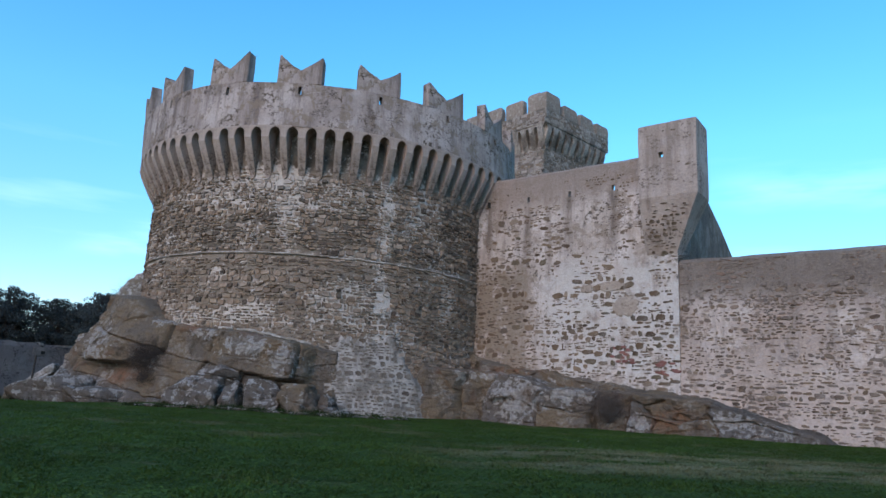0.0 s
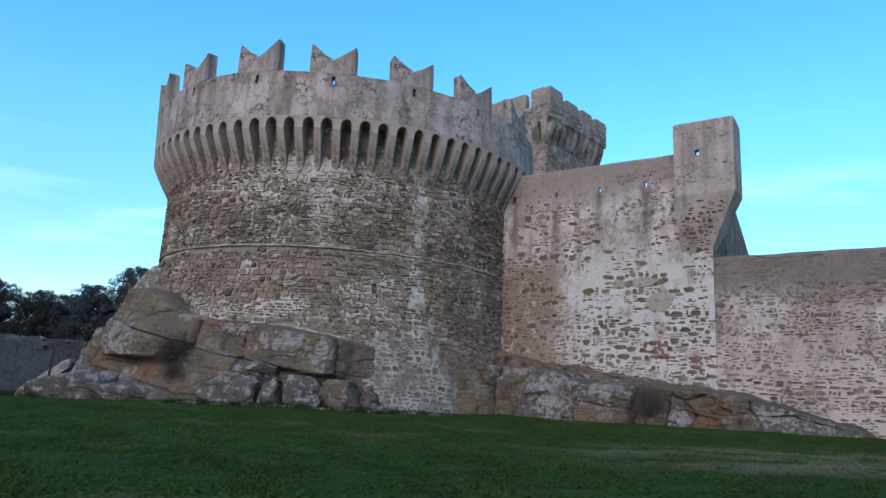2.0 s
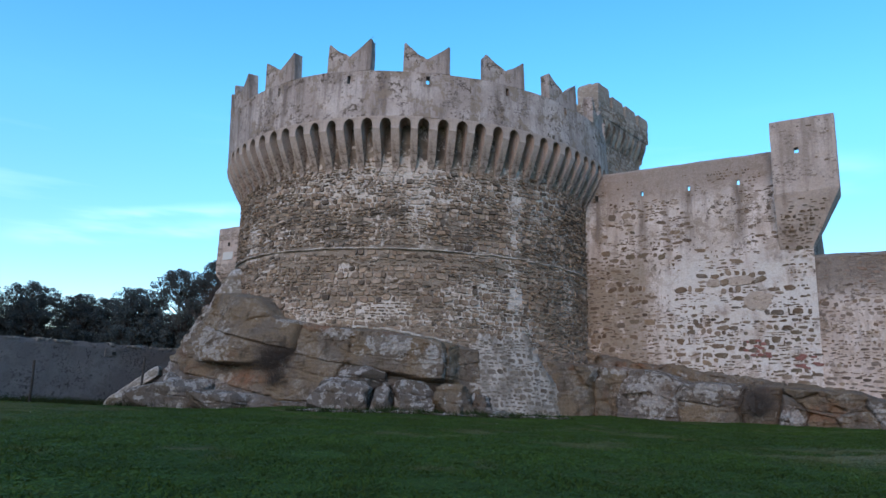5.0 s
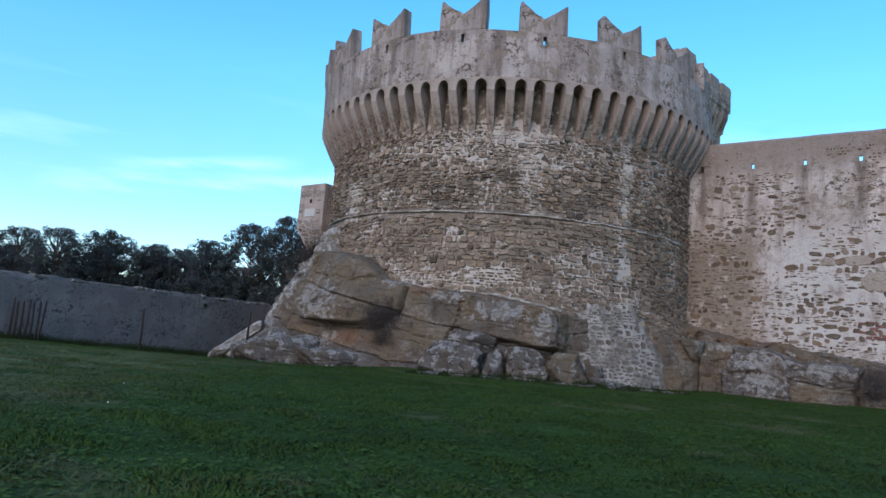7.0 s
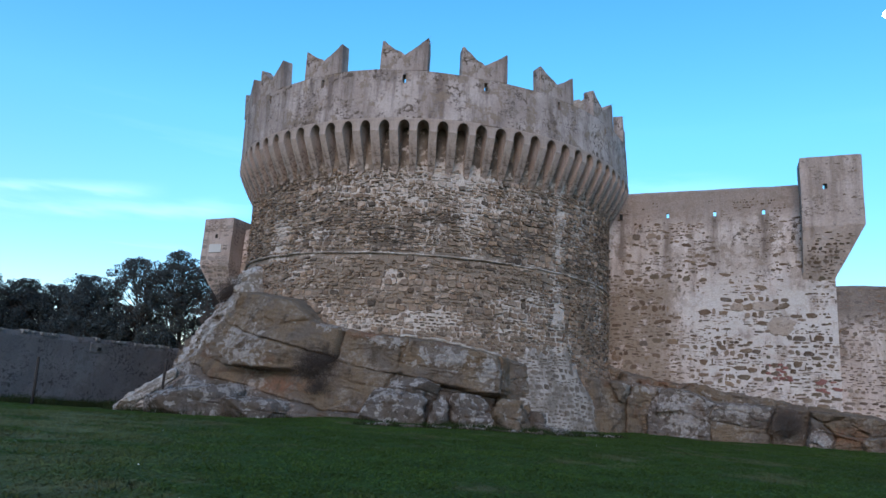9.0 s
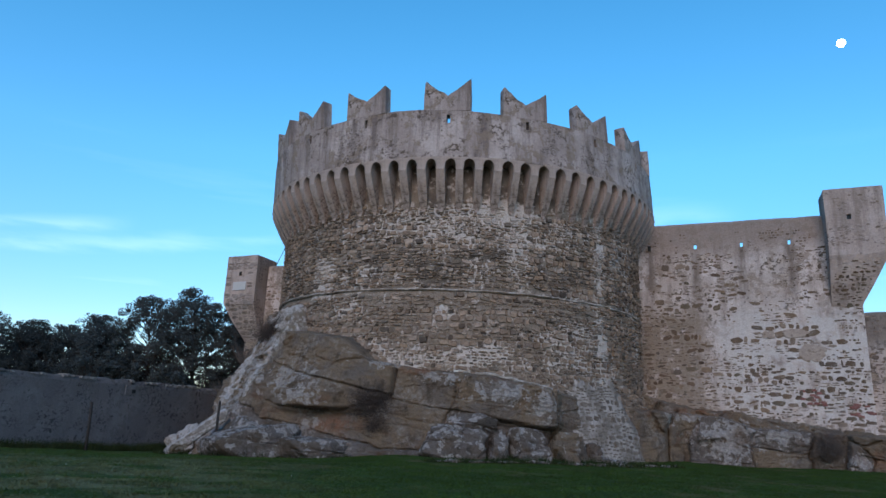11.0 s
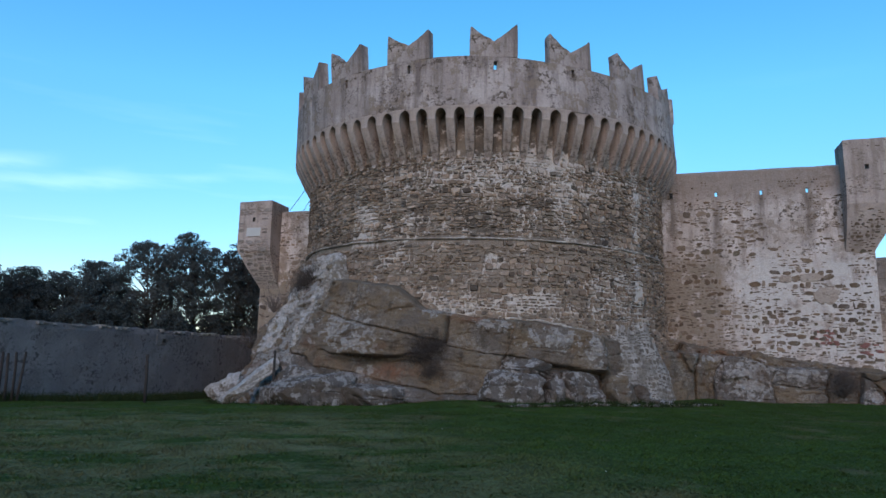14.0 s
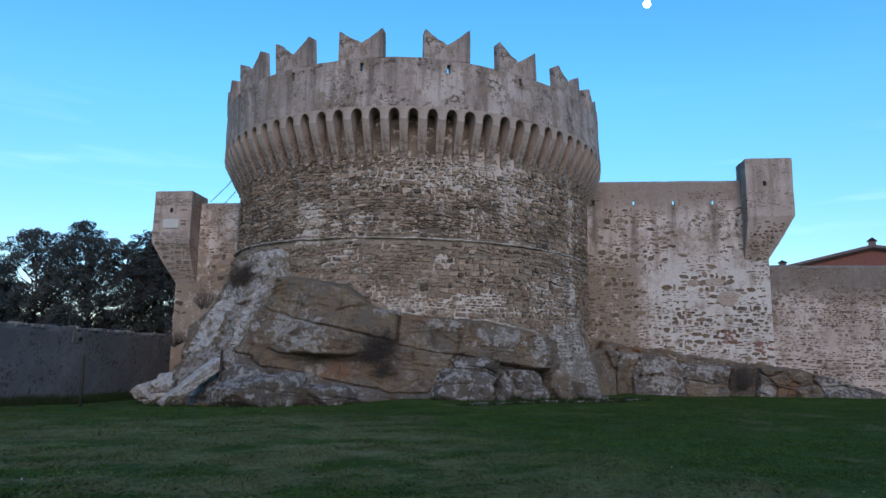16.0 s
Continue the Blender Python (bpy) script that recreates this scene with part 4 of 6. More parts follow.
# ---- square keep behind ----
keep = thing("keep_tower", pose(6.93, 49.95, 0.4) @ Matrix.Diagonal((0.97, 0.97, 0.97, 1)), "square stone keep with machicolated crenellated top", "tower")
KR, KL = Vector((0.717, 0.697, 0)), Vector((-0.697, 0.717, 0))


def build_keep():
    size, over = 9.1, 0.6

    def at(a, b, z):
        v = KR * a + KL * b
        return (v.x, v.y, z)

    def block(a0, a1, b0, b1, z0, z1):
        own = bmesh.new()
        vs = [own.verts.new(at(a, b, z)) for a in (a0, a1) for b in (b0, b1) for z in (z0, z1)]
        for q in ((0, 1, 3, 2), (4, 6, 7, 5), (0, 4, 5, 1), (2, 3, 7, 6), (0, 2, 6, 4), (1, 5, 7, 3)):
            own.faces.new([vs[i] for i in q])
        return own

    part("keep_wall", block(over, size - over, over, size - over, -0.6, 23.4), M["keep_mortar"], keep, "rubble masonry shaft")
    t = 0.55
    for k, (a0, a1, b0, b1) in enumerate(((0, size, 0, t), (0, size, size - t, size), (0, t, t, size - t), (size - t, size, t, size - t))):
        part("keep_parapet", block(a0, a1, b0, b1, 23.5, 24.75), M["keep_mortar"], keep)
    part("keep_roof", block(t, size - t, t, size - t, 23.45, 23.8), M["keep_mortar"], keep)
    # merlons and corbels on the four sides
    starts, w = [0.0, 2.4, 4.8, 7.2], 1.9
    for s in starts:
        top = 26.3 if s == 0.0 else 26.15
        for a0, a1, b0, b1 in ((s, s + w, 0, t), (s, s + w, size - t, size)):
            part("keep_merlon", rough(box_round(at, a0, a1, b0, b1, 24.75, top if a0 < 1 else 25.85), 0.07, 1.5, s), M["keep_stone"], keep)
        for a0, a1, b0, b1 in ((0, t, max(s, t), min(s + w, size - t)), (size - t, size, max(s, t), min(s + w, size - t))):
            part("keep_merlon", rough(box_round(at, a0, a1, b0, b1, 24.75, top), 0.07, 1.5, s + 9), M["keep_stone"], keep)
    n = 10
    for side in range(4):
        for i in range(n):
            c = over * 0.35 + (size - 0.7 * over) * (i + 0.5) / n
            half = (size - 0.7 * over) / n / 2
            own = bmesh.new()
            rings = []
            for z in (21.5, 22.0, 22.5, 22.85, 23.0, 23.15, 23.28, 23.38, 23.55):
                off = over + 0.02 - (over - 0.04) * min(1.0, (z - 21.5) / 1.4)
                rise = min(1.0, max(0.0, (z - 22.95) / 0.43))
                dw = 0.26 + (half + 0.004 - 0.26) * (1 - math.sqrt(max(0.0, 1 - rise * rise)))
                ring = []
                for d, o in ((-dw, over + 0.1), (dw, over + 0.1), (dw, off), (-dw, off)):
                    ring.append(own.verts.new((at(c + d, o, z), at(o, c + d, z), at(c + d, size - o, z), at(size - o, c + d, z))[side]))
                rings.append(ring)
            for p, q in zip(rings, rings[1:]):
                for k in range(4):
                    own.faces.new((p[k], p[(k + 1) % 4], q[(k + 1) % 4], q[k]))
            own.faces.new(rings[0])
            own.faces.new(rings[-1])
            part("keep_corbel", own, M["keep_mortar"], keep)
    return at, size, over


def box_round(at, a0, a1, b0, b1, z0, z1):
    own = bmesh.new()
    h = z1 - z0
    ca, cb = (a0 + a1) / 2, (b0 + b1) / 2
    lv = []
    for f, s in ((0, 1), (0.5, 1), (0.82, 0.97), (0.95, 0.88), (1.0, 0.72)):
        lv.append([own.verts.new(at(ca + x * (a1 - a0) / 2 * s, cb + y * (b1 - b0) / 2 * s, z0 + f * h)) for x, y in ((-1, -1), (0, -1), (1, -1), (1, 1), (0, 1), (-1, 1))])
    for a, b in zip(lv, lv[1:]):
        for k in range(6):
            own.faces.new((a[k], a[(k + 1) % 6], b[(k + 1) % 6], b[k]))
    own.faces.new(lv[0][::-1])
    own.faces.new(lv[-1])
    return own


keep_at, KEEP_SIZE, KEEP_OVER = build_keep()


# ---- rocks ----
def rock_mesh(name, half, seed, mat, blocky=3.0, cuts=24, amp=0.12):
    bm = bmesh.new()
    half = tuple(1.1 * h for h in half)
    blocky = 1.5 * blocky + 1
    bmesh.ops.create_cube(bm, size=2.0)
    bmesh.ops.subdivide_edges(bm, edges=bm.edges, cuts=cuts, use_grid_fill=True)
    off = Vector((seed * 13.1, seed * 7.7, seed * 3.3))
    amp = amp if blocky < 9 else 0.06
    small = min(half)
    cutter = random.Random(seed * 17)
    planes = []
    for k in range(12):
        d = Vector((cutter.gauss(0, 1), cutter.gauss(0, 1), cutter.gauss(0, 0.8))).normalized()
        reach = Vector((d.x * half[0], d.y * half[1], d.z * half[2])).length
        planes.append((d, reach * (cutter.uniform(0.72, 0.98) if blocky < 9 else 0.99)))
    for v in bm.verts:
        p = v.co.copy()
        norm = (abs(p.x) ** blocky + abs(p.y) ** blocky + abs(p.z) ** blocky) ** (1 / blocky)
        q = Vector((p.x / norm * half[0], p.y / norm * half[1], p.z / norm * half[2]))
        for pn, pd in planes:
            over = q.dot(pn) - pd
            if over > 0:
                q -= pn * over * 0.93
        d = Vector((q.x / half[0] ** 2, q.y / half[1] ** 2, q.z / half[2] ** 2)).normalized()
        big = noise.noise(q * 0.55 + off)
        mid = noise.noise(q * 1.5 + off * 1.3)
        fine = noise.noise(q * 4.0 + off)
        crack = 1 - abs(noise.noise(Vector((q.x * 0.7, q.y * 0.7, q.z * 2.0)) + off * 0.7)) * 9
        bed = 1 - abs(noise.noise(Vector((q.x * 0.25, q.y * 0.25, q.z * 1.4)) + off * 2.1)) * 14
        v.co = q + d * (amp * 1.8 * small * 0.35 * big + amp * 0.55 * mid * min(1, small) + amp * 0.4 * fine + amp * 0.25 * noise.noise(q * 9.0 + off) - min(0.1, 0.16 * small) * max(0, crack) - min(0.12, 0.16 * small) * max(0, bed))
    me = bpy.data.meshes.new(name)
    bm.to_mesh(me)
    bm.free()
    me.materials.append(mat)
    me.shade_smooth()
    me.set_sharp_from_angle(angle=radians(38))
    # lichen settles on the faces that look up
    level = 0.12 if mat.name == "rock_ochre" else 0.36 if mat.name == "rock_grey" else 0.75
    me.attributes.new("lichen", "FLOAT", "POINT").data.foreach_set("value", [max(0.0, min(1.0, level * (0.55 + 0.9 * v.normal.z))) for v in me.vertices])
    return me


def polyline_distance(px, pz, line):
    """Distance of every grid point to a broken line."""
    best = np.full(px.shape, 1e9)
    for (ax, az), (bx, bz) in zip(line, line[1:]):
        dx, dz = bx - ax, bz - az
        f = np.clip(((px - ax) * dx + (pz - az) * dz) / (dx * dx + dz * dz + 1e-9), 0, 1)
        best = np.minimum(best, np.hypot(px - ax - f * dx, pz - az - f * dz))
    return best


def facets(px, pz, size, amp, salt):
    """Small tilted planes with sharp borders, as broken rock has them."""
    gu, gz = px / size, pz / size
    iu, iz = np.floor(gu).astype(int), np.floor(gz).astype(int)
    best, val = np.full(px.shape, 1e9), np.zeros(px.shape)
    for du in (-1, 0, 1):
        for dz in (-1, 0, 1):
            cu, cz = iu + du, iz + dz
            h = [np.mod(np.abs(np.sin(cu * a + cz * b + salt * c) * 43758.5), 1.0) for a, b, c in ((12.99, 78.23, 1.0), (39.35, 11.13, 2.0), (73.16, 52.24, 3.0), (27.62, 91.71, 4.0), (61.93, 33.41, 5.0))]
            ou, oz = gu - cu - h[0], gz - cz - h[1]
            d = np.hypot(ou, oz * 1.4)
            here = (h[2] - 0.5) * ou + (h[3] - 0.5) * oz + 0.5 * (h[4] - 0.5)
            val = np.where(d < best, here, val)
            best = np.minimum(best, d)
    return amp * val


def soften(a, n):
    for _ in range(n):
        b = np.pad(a, 1, mode="edge")
        a = (b[1:-1, 1:-1] * 2 + b[:-2, 1:-1] + b[2:, 1:-1] + b[1:-1, :-2] + b[1:-1, 2:]) / 6
    return a


def split_blocks(wall):
    """Number the regions of a grid that the cracks part from one another."""
    lab = np.where(wall, -1, 0)
    count = 0
    for start in zip(*np.nonzero(lab == 0)):
        if lab[start]:
            continue
        count += 1
        cells, stack = [], [start]
        lab[start] = count
        while stack:
            i, k = stack.pop()
            cells.append((i, k))
            for j in ((i + 1, k), (i - 1, k), (i, k + 1), (i, k - 1)):
                if 0 <= j[0] < lab.shape[0] and 0 <= j[1] < lab.shape[1] and lab[j] == 0:
                    lab[j] = count
                    stack.append(j)
        if len(cells) < 120:
            for c in cells:
                lab[c] = -1
    while (lab == -1).any():
        pad = np.pad(lab, 1, constant_values=-1)
        near = np.maximum.reduce([pad[2:, 1:-1], pad[:-2, 1:-1], pad[1:-1, 2:], pad[1:-1, :-2]])
        lab = np.where(lab == -1, near, lab)
    return lab


def rock_face(root, us, tops, low, place, base, cracks, seeds, spots, fallback, salt, rows=116, lip=0.3, rusty=(), cut=1.5, limit=None, lumps=1.0):
    """A face of bedded rock: cracks part it into blocks, each pushed, tilted and roughened."""
    fs = np.linspace(0, 1, rows)
    pu = np.repeat(np.array(us)[:, None], rows, 1)
    pz = low + (np.array(tops)[:, None] - low) * fs[None, :]
    wu, wz, relief = pu.copy(), pz.copy(), np.zeros(pu.shape)
    for i in range(pu.shape[0]):
        for k in range(rows):
            q = Vector((pu[i, k], pz[i, k], salt))
            wu[i, k] += 0.13 * noise.noise(q * 0.8) + 0.07 * noise.noise(q * 2.3) + 0.03 * noise.noise(q * 6)
            wz[i, k] += 0.08 * noise.noise(q * 0.9 + Vector((4, 4, 1))) + 0.05 * noise.noise(q * 2.3 + Vector((2, 2, 2))) + 0.02 * noise.noise(q * 6)
            bed = noise.noise(Vector((q.x * 0.35, q.y * 1.9 + q.x * 0.25, salt + 5)))
            relief[i, k] = 0.09 * noise.noise(q * 0.7 + Vector((7, 1, 1))) + 0.05 * noise.noise(q * 1.9) + 0.04 * noise.noise(q * 4.6) + 0.035 * noise.noise(q * 11) + 0.05 * bed - 0.05 * max(0.0, 1 - abs(bed) * 11)
    relief += facets(wu, wz, 1.7, 0.5 * lumps, salt) + facets(wu, wz, 0.7, 0.22 * lumps, salt + 3) + facets(wu, wz, 0.28, 0.09, salt + 5)
    wall, groove = np.zeros(pu.shape, bool), np.zeros(pu.shape)
    for width, depth, line in cracks:
        d = polyline_distance(wu, wz, line)
        wall |= d < 0.05
        groove = np.maximum(groove, cut * depth * np.exp(-(d / (0.8 * width)) ** 2))
    lab = split_blocks(wall)
    push, mats = np.zeros(pu.shape), {}
    for su, sz, amount, tu, tz, mat in seeds:
        i = int(np.argmin(np.abs(np.array(us) - su)))
        k = int(np.argmin(np.abs(pz[i] - sz)))
        if lab[i, k] in mats:
            continue
        mats[lab[i, k]] = mat
        push = np.where(lab == lab[i, k], amount + tu * (pu - su) + tz * (pz - sz), push)
    push = soften(push, 1)
    crust = np.zeros(pu.shape)
    for su, sz, ru, rz in spots:
        crust = np.maximum(crust, 1.25 - np.hypot((pu - su) / ru, (pz - sz) / rz))
    iron = np.zeros(pu.shape)
    for su, sz, ru, rz in rusty:
        iron = np.maximum(iron, 1.25 - np.hypot((pu - su) / ru, (pz - sz) / rz))
    out = np.array([[base(pu[i, k], pz[i, k]) for k in range(rows)] for i in range(pu.shape[0])])
    out += push + relief - groove
    if limit:
        slope = np.array([[limit(pu[i, k], pz[i, k]) for k in range(rows)] for i in range(pu.shape[0])])
        broken = facets(wu, wz, 0.95, 0.5, salt + 11) + facets(wu * 1.3, wz + 0.4 * wu, 0.42, 0.3, salt + 13)
        out = np.minimum(out, slope + 0.6 * relief + broken - 0.7 * groove)
    edge = np.clip((np.array(tops)[:, None] - pz) / lip, 0, 1) ** 0.5
    pts = [[place(pu[i, k], pz[i, k], out[i, k], edge[i, k]) for k in range(rows)] for i in range(pu.shape[0])]
    for block in sorted(set(lab.ravel())):
        index, verts, polys, lichen, rust = {}, [], [], [], []
        for i, k in zip(*np.nonzero(lab[:-1, :-1] == block)):
            quad = []
            for key in ((i, k), (i + 1, k), (i + 1, k + 1), (i, k + 1)):
                if key not in index:
                    index[key] = len(verts)
                    verts.append(pts[key[0]][key[1]])
                    lichen.append(max(0.0, min(1.0, crust[key])))
                    rust.append(max(0.0, min(1.0, iron[key])))
                quad.append(index[key])
            polys.append(tuple(quad))
        if not polys:
            continue
        me = mesh_of("rock_block", verts, polys, M[mats.get(block, fallback)], True)
        me.attributes.new("lichen", "FLOAT", "POINT").data.foreach_set("value", lichen)
        me.attributes.new("rust", "FLOAT", "POINT").data.foreach_set("value", rust)
        part("rock_block", me, None, root)


def arc(deg):
    return R_BODY * radians(deg)


BEARINGS = (-100, -80, -72, -63, -56, -48, -42, -37, -32, -24, -16, -8, 4, 9, 15)
LEVELS = (0, 1.5, 2.2, 2.5, 3.3, 4.4, 5.75, 7.3)
REACH = [(16, 16, 15.5, 14.0, 13.4, 12.7, 12.0, 11.7, 11.5, 11.3, 10.8, 10.8, 10.9, 11.0, 10.9), (15.5, 15.5, 15, 13.3, 12.7, 11.6, 11.2, 11.1, 11.0, 10.8, 10.6, 10.6, 10.7, 10.8, 10.7),
         (15, 15, 14.5, 13.1, 12.5, 11.1, 10.9, 10.8, 10.8, 10.7, 10.6, 10.6, 10.9, 10.7, 10.5), (15, 15, 14.5, 13.2, 12.4, 12.1, 11.6, 11.1, 10.75, 10.6, 10.7, 11.0, 11.5, 10.6, 10.4),
         (14.8, 14.8, 14.3, 12.9, 12.1, 11.9, 11.5, 11.0, 10.5, 10.35, 10.4, 10.8, 11.25, 10.3, 10.2), (14.5, 14.5, 14, 12.2, 11.5, 11.3, 11.0, 10.6, 10.2, 10.0, 10, 10, 10, 10, 10),
         (14, 14, 13, 11.6, 11.2, 10.95, 10.6, 10.2, 10, 10, 10, 10, 10, 10, 10), (13, 13, 12, 10.8, 10.1, 10, 10, 10, 10, 10, 10, 10, 10, 10, 10)]


def outcrop_reach(u, z):
    deg = math.degrees(u / R_BODY)
    # the beds dip towards the curtain wall
    dip = 0.45 * min(1.0, max(0.0, (deg + 14) / 16)) * min(1.0, max(0.0, (3.6 - z) / 0.8))
    return float(np.interp(z + dip, LEVELS, [np.interp(deg, BEARINGS, row) for row in REACH]))


def outcrop_limit(u, z):
    """The steep pale slope that cuts the cliff off along a sharp edge."""
    a = -u / R_BODY
    if a < radians(50):
        return 99.0
    slope = (10.475 + 0.54 * (7.1 - z)) / (math.sin(a) + 0.29 * math.cos(a))
    return slope + (R_BODY - slope) * min(1.0, max(0.0, (math.degrees(a) - 84.5 - 0.8 * math.sin(z * 2.1)) / 4.5)) ** 1.5


def outcrop_top(deg):
    return float(np.interp(deg, (-100, -66, -63, -61.2, -58, -44, -40, -36.5, -24, -8, 9, 15), (7.32, 7.32, 7.1, 5.95, 5.85, 5.5, 5.0, 4.5, 4.15, 4.0, 3.5, 3.3)))


def bent(*pairs):
    """Bearing and height pairs as points on the tower's skin."""
    return [(arc(d), z) for d, z in pairs]


def build_outcrop():
    """The bedded sandstone cliff that the tower stands on."""
    root = thing("rock_outcrop", pose(TX, TY, 0), "bedded ochre sandstone cliff that carries the round tower", "rock")
    degs = np.arange(-100, 14.9, 0.3)

    def place(u, z, r, edge):
        deg = math.degrees(u / R_BODY)
        skin = body_radius(z, abs(deg))
        end = min(1.0, (14.9 - deg) / 0.8)
        return ring_point(deg, skin - 0.12 + (max(r, skin + 0.03) - skin + 0.12) * edge * max(0.0, end), z)

    cracks = [
        (0.05, 0.22, bent((-66, 4.5), (-56, 4.15), (-50, 3.8), (-42, 3.5), (-36, 3.2), (-31.5, 3.05))),
        (0.1, 0.6, bent((-51, 2.43), (-47.5, 2.38), (-44.5, 2.36))),
        (0.045, 0.2, bent((-53.5, 2.45), (-51, 2.43))), (0.045, 0.2, bent((-44.5, 2.36), (-41, 2.33))),
        (0.05, 0.25, bent((-41, 2.33), (-36.5, 2.6), (-33, 2.9))),
        (0.05, 0.2, bent((-67, 2.8), (-58.5, 2.35), (-57.5, 1.9), (-48, 1.6), (-39.5, 1.25), (-32, 0.95), (-22, 0.9))),
        (0.05, 0.16, bent((-57.5, 1.9), (-56.4, 2.7), (-53.5, 2.45))),
        (0.07, 0.4, bent((-30.5, 4.5), (-31, 3.6), (-31.5, 3.05), (-34, 2.75))),
        (0.045, 0.14, bent((-31.5, 2.95), (-26, 2.72), (-20, 2.57), (-17.3, 2.5))),
        (0.05, 0.2, bent((-14.6, 4.3), (-15.2, 3.6), (-16, 3.2), (-17.3, 2.5))),
        (0.06, 0.3, bent((-22, 0.9), (-19, 1.9), (-17.3, 2.5), (-5.5, 2.1), (5.2, 1.78))),
        (0.06, 0.25, bent((5.0, 4.0), (5.4, 3.0), (5.2, 1.78), (5.4, 1.2), (5.2, -0.3))),
        (0.04, 0.08, bent((-60.6, 7.7), (-60.2, 5.9), (-61.6, 4.45), (-62.4, 2.95), (-64, 2.2), (-70, 1.9), (-72, -0.3))),
        (0.04, 0.12, bent((-67, 2.8), (-69.5, 3.2))),
        (0.05, 0.2, bent((-66.5, 6.3), (-67.3, 4.8), (-67, 3.3), (-68.5, 1.9))), (0.05, 0.22, bent((-72.5, 6.9), (-73.5, 5.2), (-73, 3.4), (-75, 1.0))), (0.05, 0.16, bent((-78.5, 7.0), (-79, 5.4), (-80.5, 3.6), (-80, 1.5))),
        (0.05, 0.2, bent((-80, 7.5), (-83, 5), (-82, 3), (-84, 0))), (0.05, 0.2, bent((-73, 4.2), (-80, 4.4))), (0.05, 0.2, bent((-73, 2.6), (-82, 2.4), (-90, 2.8))), (0.05, 0.2, bent((-66, 6.2), (-73, 6.0), (-80, 6.3))),
        (0.04, 0.1, bent((-51.5, 5.35), (-51.8, 4.95))),
    ]
    seeds = [(arc(d), z, p, tu, tz, mat) for d, z, p, tu, tz, mat in (
        (-50, 4.7, 0.05, 0.02, -0.08, "rock_ochre"), (-47, 3.0, 0.08, -0.02, 0.1, "rock_ochre"), (-47, 2.0, -0.05, 0.0, 0.0, "rock_ochre"),
        (-46, 0.9, 0.05, 0.0, -0.1, "rock_grey"), (-24, 3.4, -0.02, 0.0, 0.05, "rock_ochre"), (-26, 2.0, 0.02, 0.0, -0.06, "rock_ochre"),
        (-5, 3.1, 0.05, 0.0, 0.1, "rock_ochre"), (-5, 1.2, 0.0, 0.0, 0.0, "rock_grey"), (8, 2.6, -0.05, 0.0, 0.05, "rock_ochre"), (8, 1.0, 0.0, 0.0, 0.0, "rock_ochre"),
        (-85, 4.0, 0.05, 0.0, 0.0, "rock_ochre"), (-85, 2.0, 0.1, 0.0, 0.0, "rock_ochre"), (-77, 5.2, 0.12, 0.05, 0.0, "rock_pale"), (-77, 3.5, -0.08, 0.05, 0.0, "rock_pale"), (-77, 1.2, 0.1, 0.0, 0.0, "rock_pale"), (-70, 6.8, 0.0, 0.0, 0.0, "rock_pale"), (-64, 5.0, 0.0, 0.0, 0.0, "rock_pale"), (-64.5, 3.6, 0.05, 0.0, 0.0, "rock_pale"), (-70, 5.0, 0.06, 0.0, 0.0, "rock_pale"), (-70, 3.8, 0.0, 0.0, 0.0, "rock_pale"), (-71, 2.4, 0.05, 0.0, 0.0, "rock_pale"), (-76, 6.5, 0.05, 0.0, 0.0, "rock_pale"), (-76, 4.9, 0.0, 0.0, 0.0, "rock_pale"), (-92, 4.5, -0.1, 0.0, 0.0, "rock_ochre"), (-92, 1.2, 0.2, 0.0, 0.0, "rock_pale"), (-60, 3.2, 0.0, 0.0, 0.0, "rock_ochre"), (-63, 1.2, 0.05, 0.0, 0.0, "rock_grey"))]
    spots = [(arc(d), z, ru, rz) for d, z, ru, rz in ((-53, 3.6, 1.4, 0.7), (-48.5, 2.9, 0.9, 0.5), (-6, 3.25, 1.6, 0.45), (2.5, 2.8, 0.6, 0.7), (-47, 1.85, 0.5, 0.3), (-20, 3.8, 0.9, 0.3),
                                                     (-33, 4.35, 1.2, 0.25), (-57, 1.2, 1.6, 0.6), (-76, 3.5, 1.2, 9), (-68, 3.5, 1.1, 9), (-69, 6.5, 1.0, 1.5))]
    rusty = [(arc(d), z, ru, rz) for d, z, ru, rz in ((-42, 1.8, 1.1, 0.45), (-24, 4.1, 1.2, 0.25))]
    rock_face(root, [arc(d) for d in degs], [outcrop_top(d) for d in degs], -0.2, place, outcrop_reach, cracks, seeds, spots, "rock_ochre", 1.0, rows=150, lip=0.16, rusty=rusty, cut=0.85, limit=outcrop_limit, lumps=0.5)


build_outcrop()


def build_fillet():
    """A rough fillet of lime that seals the tower's wall against the rock."""
    for d0, d1 in ((-17, -12.5), (-11.7, 8)):
        degs = np.arange(d0, d1, 0.8)
        pts = [ring_point(d, body_radius(4.0, abs(d)) + 0.04 + 0.24 * max(0, 4 - outcrop_top(d)) + 0.03 * noise.noise(Vector((d * 0.7, 1, 2))), outcrop_top(d) + 0.03 + 0.06 * noise.noise(Vector((d * 0.5, 8, 2)))) for d in degs]
        radii = [0.035 + 0.03 * noise.noise(Vector((d * 0.9, 3, 3))) + 0.02 for d in degs]
        part("lime_fillet", tube_bm(pts, radii, 6), M["pale_mortar"], tower, "rough pale lime fillet")


build_fillet()


def ledge_out(s, z):
    """How far the beds under the curtain wall stand out from it."""
    return float(np.interp(s, (-22, -19.2, -17.9, -17.3, -14, -9, -4), (5.2, 4.3, 3.1, 2.45, 2.35, 1.6, 0.7)))


